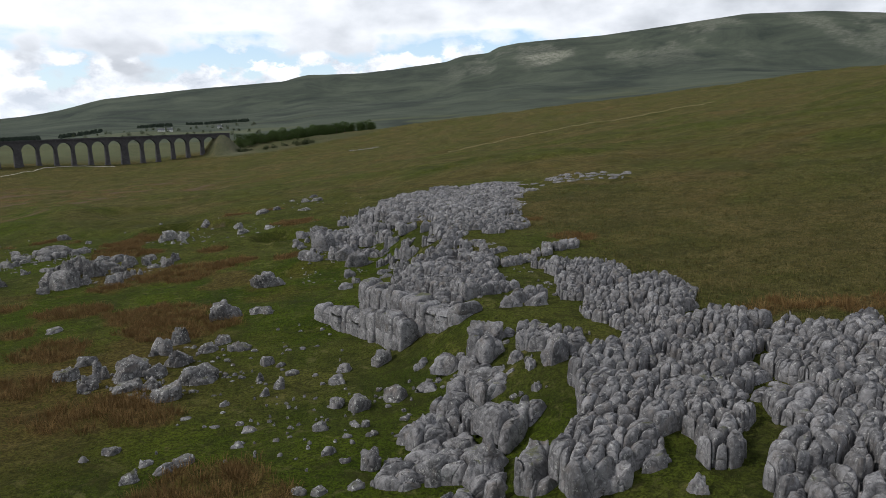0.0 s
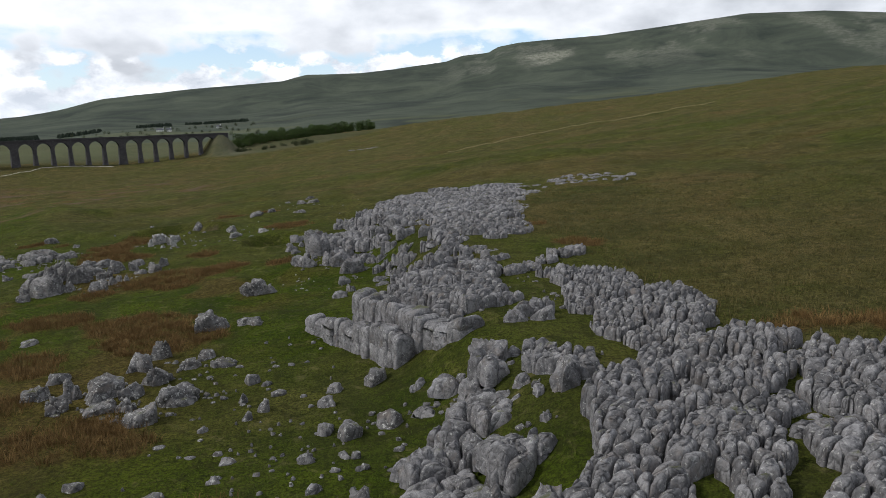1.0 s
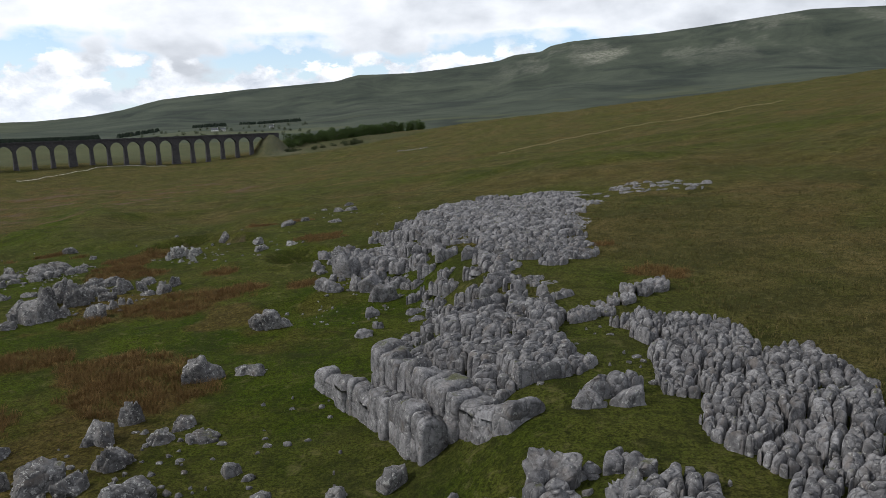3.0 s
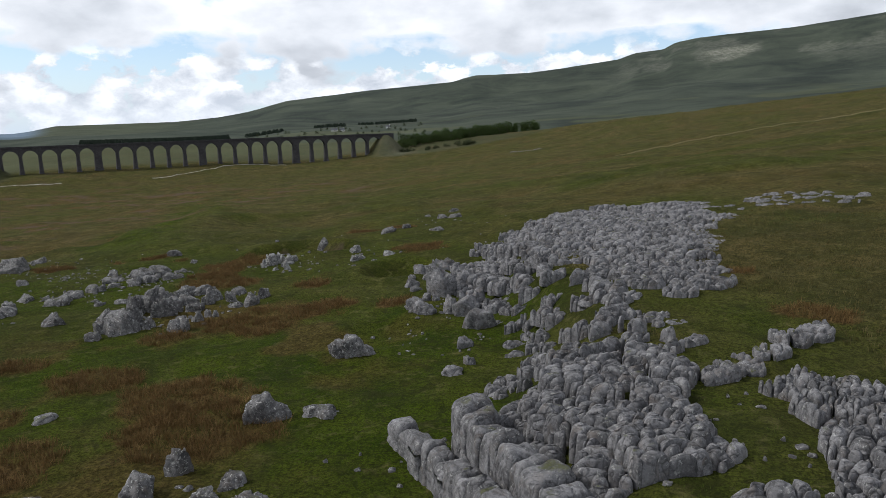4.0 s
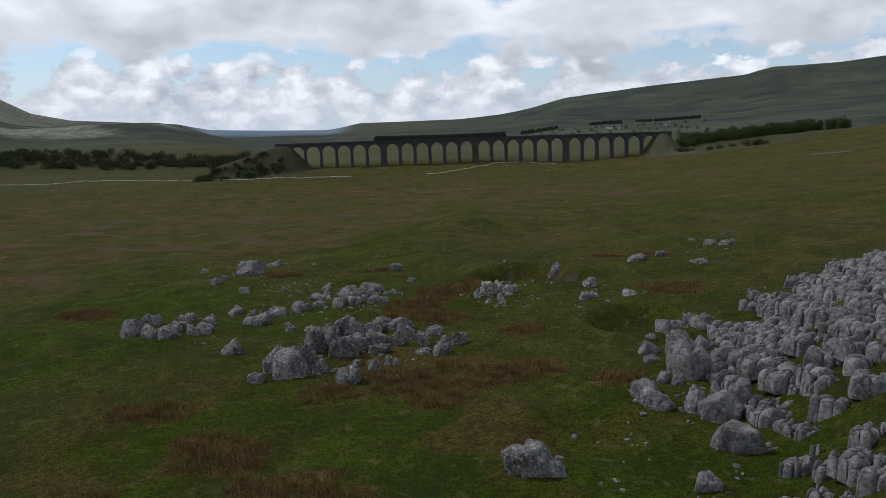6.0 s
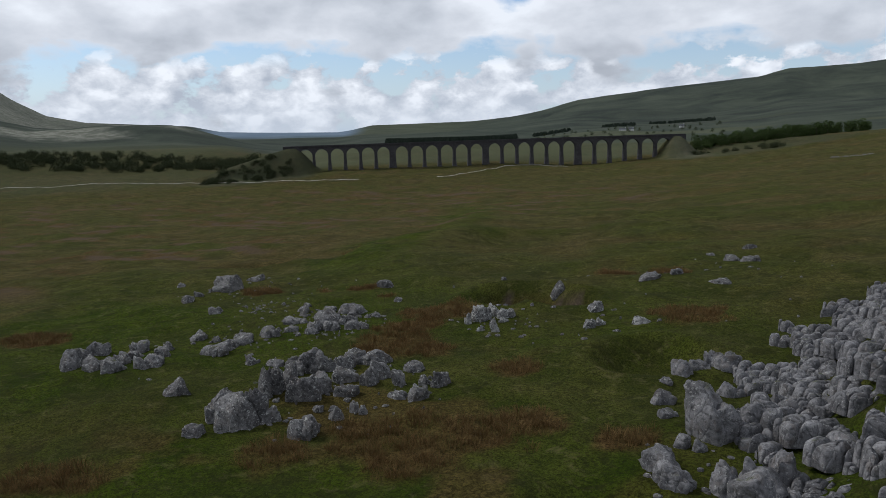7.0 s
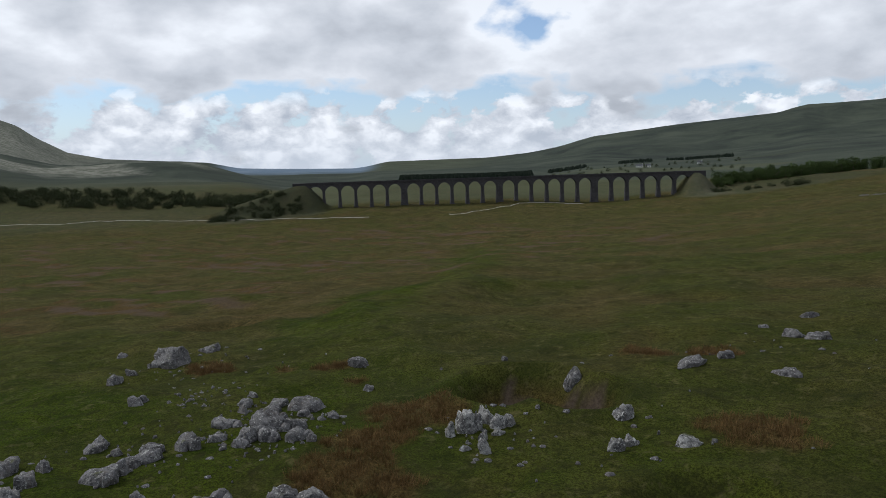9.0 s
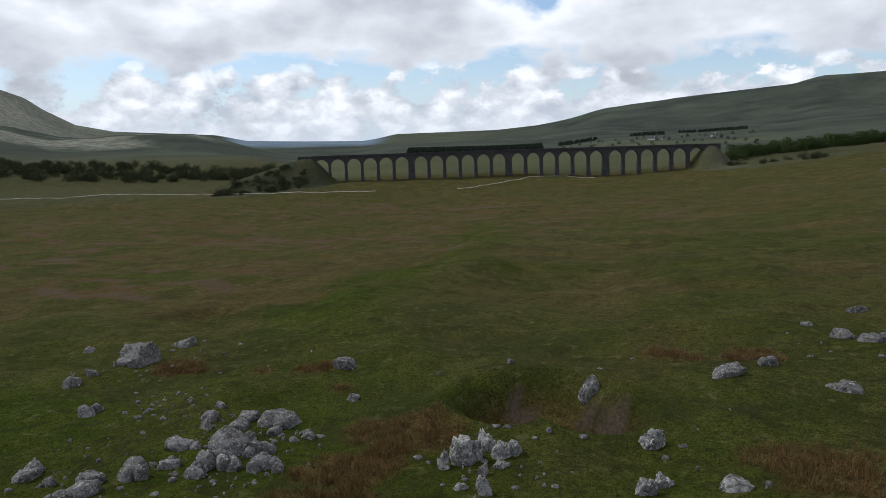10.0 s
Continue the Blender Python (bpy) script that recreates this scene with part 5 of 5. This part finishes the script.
MOOR_BOULDERS = [
    (-101, 128.6, 5.34, 3.51), (-102.6, 135.8, 4.21, 1.51), (-103.1, 127.1, 1.81, 1.1), (-114.7, 129, 1.98, 1.2), (-100.4, 122.8, 1.57, 1.07), (-75.6, 138.4, 3.18, 1.29), (-59.2, 146.1, 1.08, 0.67), (-48.9, 143.6, 2.3, 2.4), (-39.1, 150.7, 3.27, 1.18), (-36.6, 154.8, 2.26, 0.99), (-29.6, 151.1, 3.19, 1.15), (-32.6, 167.6, 2.68, 1.25), (-29.7, 166.2, 3.28, 1.18), (-33.2, 181.8, 2.83, 1.02), (-36.6, 171.2, 1.75, 0.63),
]
CLUSTER_BOULDERS = [
    (-49.5, 125.5, 2.62, 2.51), (-49.5, 127.8, 1.59, 1.96), (-47.9, 127.2, 1.84, 1.79), (-47.5, 124.5, 0.87, 1.5), (-50.4, 123.9, 1.01, 1.93), (-47.4, 128.1, 1.44, 1.52), (-47.7, 122.2, 1.14, 0.58), (-45.8, 122.4, 1.12, 1.4), (-39.6, 134.4, 2.45, 1.25), (-36.6, 129.2, 1.53, 1.16), (-37.2, 127.6, 1.57, 1.17), (-32.7, 130.6, 2.48, 1.22), (-47, 126, 1.39, 0.75),
]
EDGE_BOULDERS = [
    (-17.8, 105.4, 2.68, 3.67), (-11.8, 94.8, 3.97, 2.43), (-18.6, 98.3, 2.79, 2.03), (-14.4, 99.4, 4.28, 2.62), (-12.2, 88.9, 2.15, 1.44), (-11.5, 80.7, 2.16, 1.14), (-10.6, 83, 1.17, 0.98), (-16, 109.1, 2.61, 1.79), (-22.8, 118.8, 2.13, 1.4), (-19.5, 114.2, 2.25, 1.42),
]
RUBBLE_BOULDERS = [
    (-73.6, 120, 1.54, 1.24), (-70.8, 121.4, 2.59, 1.35), (-68.6, 118.4, 1.9, 1.15), (-67.6, 120.1, 1.43, 0.92), (-64.8, 115.9, 1.94, 1.68), (-65.7, 113.7, 1.67, 1.34), (-62, 117.2, 2.36, 1.24), (-60.3, 117.2, 1.14, 1.08), (-67.7, 116.1, 1.84, 0.66), (-69.3, 114, 2.22, 1.08), (-69.4, 111.9, 1.56, 1.42), (-70.4, 111, 1.66, 1.23), (-71.1, 108.2, 2.91, 1.55), (-75.1, 107.7, 1.07, 1.17), (-77.9, 107.1, 2.4, 0.97), (-87, 116, 2.35, 1.07), (-67, 122.2, 1.64, 0.71), (-72.4, 124.1, 1.15, 0.84), (-76.6, 123.6, 1.31, 0.86), (-70, 116.7, 1.15, 0.66), (-65.6, 118, 1.55, 0.67), (-63.7, 123, 1.21, 1.01), (-98.8, 119.8, 2.31, 1.14), (-67.6, 131.8, 1.48, 0.81),
]
EDGE7_BOULDERS = [
    (-23.7, 116.2, 2.14, 1.95), (-24.1, 120.1, 1.85, 2.1), (-22.1, 119.8, 1.53, 1.9), (-24.3, 114.2, 1.52, 0.62), (-22.5, 114.4, 1.23, 1.12), (-23.1, 110.3, 2.04, 1.41), (-21.9, 107.7, 1.7, 0.86), (-18.6, 105.7, 3.35, 4.83), (-16.3, 107.5, 2.29, 2.5), (-19.7, 99.9, 3.19, 1.81), (-19.7, 103.5, 1.41, 1.12), (-18.5, 103.5, 1.17, 1.06), (-15.8, 99.1, 1.97, 2.58), (-14.3, 99.7, 2.05, 2.51), (-13.2, 101.6, 2.4, 2.7), (-20.9, 120, 3.03, 2.25),
]

build_boulders(PASTURE_BOULDERS, "grey limestone boulder heaped with others on green pasture", "boulders in the pasture", 31, PALE_ROCK, True, True)
build_boulders(GRASS_BOULDERS, "rounded limestone boulder alone in short green turf", "boulders below the scar", 32, PALE_ROCK)
build_boulders(LOW_BOULDERS, "low lichen-spotted limestone boulder half sunk in turf", "boulders below the scar", 33, PALE_ROCK)
build_boulders(JUMBLE_BOULDERS, "massive tumbled limestone boulder beside the pavement", "tumbled boulders", 34, ROCK, True, True)
build_boulders(FRONT_BOULDERS, "jointed limestone boulder in front of the outcrop", "tumbled boulders", 35, ROCK, True)
build_boulders(KNOLL_BOULDERS, "upstanding fluted limestone boulder on a grassy knoll", "boulders on the knoll", 36, PALE_ROCK, True, True)
build_boulders(WEST_BOULDERS, "pale limestone boulder in a line across the turf", "boulders on the western turf", 37, PALE_ROCK, True)
build_boulders(MOOR_BOULDERS, "lone lichen-grey limestone boulder on open moor", "boulders on the moor", 38, PALE_ROCK, True)
build_boulders(CLUSTER_BOULDERS, "black-and-white weathered limestone boulder in a tight cluster", "boulder cluster by the shakehole", 39, LICHEN_ROCK, True)
build_boulders(RUBBLE_BOULDERS, "small limestone boulder in a loose heap on short turf", "heap on the western turf", 41, PALE_ROCK)
build_boulders(EDGE7_BOULDERS, "massive smooth-sided limestone block beside the hollow", "fallen blocks", 42, ROCK, True)
build_boulders(EDGE_BOULDERS, "big fallen limestone block at the pavement's foot", "fallen blocks", 40, ROCK, True)


# ---- plants ----
def tuft_blades(verts, faces, x, y, z, count, tall, spread, rng, thin=0.02):
    """A tuft of narrow bent blades."""
    for _ in range(count):
        a, r = rng.uniform(0, 6.283), spread * math.sqrt(rng.random())
        bx, by = x + r * math.cos(a), y + r * math.sin(a)
        h, lean = tall * rng.uniform(0.55, 1.1), rng.uniform(0.25, 0.95)
        w, t = thin * (0.7 + 0.6 * rng.random()), rng.uniform(0, 6.283)
        ox, oy = w * math.cos(t), w * math.sin(t)
        lx, ly = lean * h * math.cos(a), lean * h * math.sin(a)
        k = len(verts)
        verts += [(bx - ox, by - oy, z - 0.05), (bx + ox, by + oy, z - 0.05), (bx + 0.4 * lx + ox * 0.8, by + 0.4 * ly + oy * 0.8, z + 0.62 * h), (bx + 0.4 * lx - ox * 0.8, by + 0.4 * ly - oy * 0.8, z + 0.62 * h), (bx + lx, by + ly, z + h)]
        faces += [(k, k + 1, k + 2, k + 3), (k + 3, k + 2, k + 4)]


def build_rushes():
    rng = random.Random(71)
    verts, faces = [], []
    for px, py, pr in RUSH_NEAR + RUSH_FAR[:13]:
        n = int(pr * pr * 17)
        r, a = pr * 1.25 * np.sqrt([rng.random() for _ in range(n)]), [rng.uniform(0, 6.283) for _ in range(n)]
        x, y = px + 1.25 * r * np.cos(a), py + r * np.sin(a)
        keep, z = rushiness(x, y), lie(x, y)
        for i in range(n):
            if keep[i] > rng.uniform(0.25, 0.9):
                tuft_blades(verts, faces, x[i], y[i], z[i], 19, 0.55, 0.45, rng, 0.015)
    return tagged(new("rushes", mesh_of("rushes", verts, faces, RUSH, False)), "dry russet rush beds in the pasture", "rushes", kind="stuff")


def build_grass():
    """Tussocks of mat grass on the moor and of short sward near the rocks."""
    rng = random.Random(72)
    gen = np.random.default_rng(72)
    for name, stuff, label, count, tall, lo, hi in (("moor_grass", SEDGE, "pale tussocky moor grass", 9000, 0.3, -0.1, 0.35), ("sward", SWARD, "short grazed green grass", 5000, 0.1, 0.35, 1.1)):
        r = 26 + 120 * gen.random(count * 4) ** 1.3
        b = np.radians(-72 + 112 * gen.random(count * 4))
        x, y = r * np.sin(b) + gen.normal(0, 4, count * 4), r * np.cos(b) + 4
        lush = lushness(x, y)
        ok = (lush > lo) & (lush < hi) & (rushiness(x, y) < 0.4)
        x, y = x[ok][:count], y[ok][:count]
        z = lie(x, y)
        verts, faces = [], []
        for i in range(len(x)):
            tuft_blades(verts, faces, x[i], y[i], z[i], 5, tall, 0.3, rng, 0.025)
        tagged(new(name, mesh_of(name, verts, faces, stuff, False)), label, "grass", kind="stuff")


build_rushes()
build_grass()


def build_stones():
    """Loose pale stones strewn over the turf."""
    rng = random.Random(73)
    verts, faces = [], []
    spots = [(-12, 48, 8, 22), (-4, 42, 6, 40), (-47, 101, 9, 40), (-72, 108, 14, 50), (-66, 118, 7, 60), (-48, 126, 6, 30), (-16, 92, 7, 30), (-22, 54, 6, 50), (-8, 66, 5, 14), (4, 60, 9, 30), (-95, 135, 14, 20), (-40, 145, 25, 14), (5, 42, 6, 50), (-82, 122, 5, 50), (-70, 116, 10, 70), (-48, 100, 9, 40), (-22, 55, 7, 40), (-10, 42, 8, 40), (-12, 62, 6, 20), (-17, 101, 5, 30), (8, 62, 5, 16), (-40, 128, 9, 24), (-30, 160, 12, 14), (-100, 128, 8, 30)]
    for sx, sy, sr, n in spots:
        for _ in range(n):
            a, r = rng.uniform(0, 6.283), sr * math.sqrt(rng.random())
            x, y = sx + r * math.cos(a), sy + r * math.sin(a)
            v = boulder_shape(0.2 + 0.65 * rng.random() ** 2, rng.uniform(0.12, 0.34), rng, PEBBLE_V)
            k = len(verts)
            verts += (v + (x, y, float(lie(x, y)))).tolist()
            faces += [tuple(i + k for i in f) for f in PEBBLE_F]
    return tagged(new("stones", mesh_of("stones", verts, faces, PALE_ROCK)), "small pale limestone rubble strewn on turf", "stones", kind="stuff")


build_stones()


def crown_mesh(name, tall, wide, material, rng, clumps, low=0.25):
    verts, faces = [], []
    lumps = []
    for _ in range(9):
        a = rng.uniform(0, 6.283)
        r = wide * 0.3 * math.sqrt(rng.random())
        lumps.append((r * math.cos(a), r * math.sin(a), tall * rng.uniform(low + 0.15, 0.84), wide * rng.uniform(0.2, 0.32)))
    for _ in range(clumps):
        lx, ly, lz, lr = lumps[rng.randrange(9)]
        d = Vector((rng.gauss(0, 1), rng.gauss(0, 1), rng.gauss(0, 1))).normalized() * lr * rng.uniform(0.65, 1.1)
        c = Vector((lx, ly, lz)) + Vector((d.x, d.y, d.z * 0.85))
        s = wide * rng.uniform(0.02, 0.045)
        m = Euler((rng.uniform(0, 6), rng.uniform(0, 6), rng.uniform(0, 6))).to_matrix()
        k = len(verts)
        for q in ((-1, -0.6, 0), (0.2, -1, 0.3), (1, 0.1, 0), (0, 1, -0.3)):
            verts.append(c + m @ (Vector(q) * s))
        faces.append((k, k + 1, k + 2, k + 3))
    return mesh_of(name, verts, faces, material, False)


def trunk_mesh(tall, wide, rng):
    verts, faces = [], []

    def limb(a, b, r0, r1):
        k, n = len(verts), 6
        axis = (b - a).normalized()
        u = axis.orthogonal().normalized()
        w = axis.cross(u)
        for p, r in ((a, r0), (b, r1)):
            verts.extend(p + (u * math.cos(2 * math.pi * i / n) + w * math.sin(2 * math.pi * i / n)) * r for i in range(n))
        faces.extend((k + i, k + (i + 1) % n, k + n + (i + 1) % n, k + n + i) for i in range(n))

    top = Vector((rng.uniform(-0.3, 0.3), rng.uniform(-0.3, 0.3), tall * 0.6))
    limb(Vector((0, 0, -0.6)), top, tall * 0.035, tall * 0.014)
    for i in range(5):
        a = 6.283 * i / 5 + rng.uniform(-0.4, 0.4)
        s = rng.uniform(0.4, 0.9)
        limb(top * s, top * s + Vector((math.cos(a) * wide * 0.32, math.sin(a) * wide * 0.32, tall * 0.2)), tall * 0.014, tall * 0.005)
    return mesh_of("trunk", verts, faces, BARK)


def make_tree(name, tall, wide, material, seed, label, clumps=420, low=0.2):
    rng = random.Random(seed)
    thing = tagged(new(name), label, "tree")
    part("trunk", trunk_mesh(tall, wide, rng), thing)
    part("crown", crown_mesh("crown", tall, wide, material, rng, clumps, low), thing)
    return thing


def plant(kinds, spots, group, seed):
    """Stand trees on the ground; the first stay as they were made, the rest are copies."""
    rng = random.Random(seed)
    for i, (x, y) in enumerate(spots):
        s = rng.uniform(0.6, 1.25)
        m = pose(x, y, float(lie(x, y)), 0, 0, rng.uniform(0, 360))
        ob = kinds[i] if i < len(kinds) else copy_thing(kinds[rng.randrange(len(kinds))], m)
        ob.matrix_basis = m @ Matrix.Diagonal((s, s, s, 1))
        tagged(ob, group=group)


def polar(bearing, r):
    return r * math.sin(radians(bearing)), r * math.cos(radians(bearing))


rng = random.Random(81)
broad = [make_tree("broadleaf_tree", 12, 12, LEAF, 82 + i, "rounded green broadleaf tree at the wood's edge", 750, -0.05) for i in range(4)]
plant(broad, [polar(-16.0 + 10.8 * (i % 60) / 60 + rng.uniform(-0.2, 0.2), 872 + 120 * ((i % 60) / 60) ** 0.7 + rng.uniform(-16, 16) + 16 * (i // 60)) for i in range(110)], "wood behind the hill", 83)
bush = [make_tree("scrub_tree", 6.0, 14, SCRUB, 92 + i, "low dark scrub tree in the gill", 340, -0.1) for i in range(4)]
plant(bush, [polar(-73 + 25.5 * i / 289 + rng.uniform(-0.5, 0.5), 1040 - 170 * (i / 289) ** 1.2 + rng.uniform(-40, 60)) for i in range(290)], "scrub along the railway", 93)
def beside_line(d, off):
    p, q = on_line(d), on_line(d + 1)
    way = (q - p).normalized()
    return p.x - way.y * off, p.y + way.x * off


for spot in [beside_line(rng.uniform(-290, -204), rng.uniform(-34, -7)) for i in range(75)] + [beside_line(rng.uniform(214, 300), rng.uniform(-30, -8)) for i in range(20)]:
    shrub = copy_thing(bush[rng.randrange(4)], pose(*spot, float(lie(*spot)) - 0.3, 0, 0, rng.uniform(0, 360)))
    tall = rng.uniform(0.4, 0.85)
    shrub.matrix_basis = shrub.matrix_basis @ Matrix.Diagonal((tall, tall, tall, 1))
grove = [make_tree("farm_tree", 6.0, 9, SCRUB, 102 + i, "dark sheltering tree by a distant farm", 260, -0.1) for i in range(3)]
plant(grove, [polar(-27.5 + 13.5 * i / 44 + rng.uniform(-0.3, 0.3), 1500 + 140 * math.sin(i * 1.7) + rng.uniform(-60, 60)) for i in range(45)] + [polar(-47.5 + rng.uniform(-0.4, 0.4), 900) for i in range(3)]
      + [polar(-44.5 + 2.5 * i / 9 + rng.uniform(-0.2, 0.2), 1300 + rng.uniform(-60, 60)) for i in range(9)], "trees about the farms", 103)


def build_plantation(label, b0, b1, r0, r1, count, tall, seed):
    """A dense block of spruces."""
    rng = random.Random(seed)
    verts, faces = [], []
    spots = [polar(rng.uniform(b0, b1), rng.uniform(r0, r1)) for _ in range(count)]
    heights = lie(*np.array(spots).T)
    for (x, y), z in zip(spots, heights):
        h, w = tall * rng.uniform(0.85, 1.08), tall * rng.uniform(0.3, 0.48)
        for lo, hi, s in ((0.0, 0.55, 1.0), (0.25, 0.8, 0.75), (0.5, 1.0, 0.5)):
            k, n = len(verts), 7
            verts += [(x + w * s * rng.uniform(0.7, 1.15) * math.cos(6.283 * i / n), y + w * s * rng.uniform(0.7, 1.15) * math.sin(6.283 * i / n), z + h * lo + rng.uniform(-0.4, 0.4)) for i in range(n)]
            verts.append((x, y, z + h * hi))
            faces += [(k + i, k + (i + 1) % n, k + n) for i in range(n)]
    return tagged(new("plantation", mesh_of("plantation", verts, faces, SPRUCE, False)), label, "forest", kind="stuff")


build_plantation("dark block of spruce plantation beyond the viaduct", -39.6, -29.4, 1560, 1680, 3800, 12.5, 111)
build_plantation("dark strip of spruces on the far slope", -19.6, -15.0, 1980, 2100, 300, 7.5, 112)
build_plantation("dark clump of spruces by the farm", -23.0, -20.6, 1850, 1950, 130, 7.5, 113)
build_plantation("dark clump of spruces on the lower slope", -28.2, -25.4, 1700, 1800, 140, 7.5, 114)


# ---- distant farm ----
def build_house(x, y, turn, long, deep, eaves, walls):
    z = float(lie(x, y))
    thing = base("farmhouse", x, y, z - 0.4, "small distant farm building with pale walls and slate roof", "house", "distant farm")
    thing.rotation_euler = (0, 0, turn)
    a, b = long / 2, deep / 2
    part("wall", mesh_of("wall", *stack([(a, b, -1.5), (a, b, eaves)]), walls, False), thing)
    v = [(-a - 0.3, -b - 0.4, eaves), (a + 0.3, -b - 0.4, eaves), (a + 0.3, b + 0.4, eaves), (-a - 0.3, b + 0.4, eaves), (-a - 0.3, 0, eaves + deep * 0.45), (a + 0.3, 0, eaves + deep * 0.45)]
    roof = part("roof", mesh_of("roof", v, [(0, 1, 5, 4), (2, 3, 4, 5), (0, 4, 3), (1, 2, 5), (3, 2, 1, 0)], SLATE, False), thing)
    part("chimney", mesh_of("chimney", *stack([(0.5, 0.4, eaves + deep * 0.3), (0.5, 0.4, eaves + deep * 0.45 + 1.4)]), walls, False), roof).location = (a * 0.8, 0, 0)
    for i in range(3):
        for h in (1.6, 4.0):
            if h + 1 < eaves:
                part("window", mesh_of("window", *stack([(0.5, 0.05, h - 0.6), (0.5, 0.05, h + 0.6)]), DARK_GLASS, False), thing).location = ((i - 1) * long * 0.3, -b - 0.03, 0)
    return thing


for bearing, r, long, eaves in ((-20.8, 1530, 10, 3.6), (-21.4, 1540, 14, 2.8), (-17.2, 1560, 9, 3.4)):
    build_house(*polar(bearing, r), radians(20), long, 8, eaves, RENDER_WHITE)


def build_fold():
    """A tumbled drystone sheepfold on the hill."""
    rng = random.Random(121)
    z = float(lie(-75, 690))
    thing = base("sheepfold", -75, 690, z, "tumbled drystone sheepfold of grey stones", "stone wall")
    for i in range(60):
        t = i / 59
        x, y = -14 + 28 * t, 6 * math.sin(3 * t) + rng.uniform(-1, 1)
        v = boulder_shape(rng.uniform(0.9, 1.9), rng.uniform(0.5, 1.4), rng, PEBBLE_V)
        part("stone", mesh_of("stone", v, PEBBLE_F, PALE_ROCK), thing).location = (x, y, float(lie(-75 + x, 690 + y)) - z - 0.1)
    return thing


build_fold()
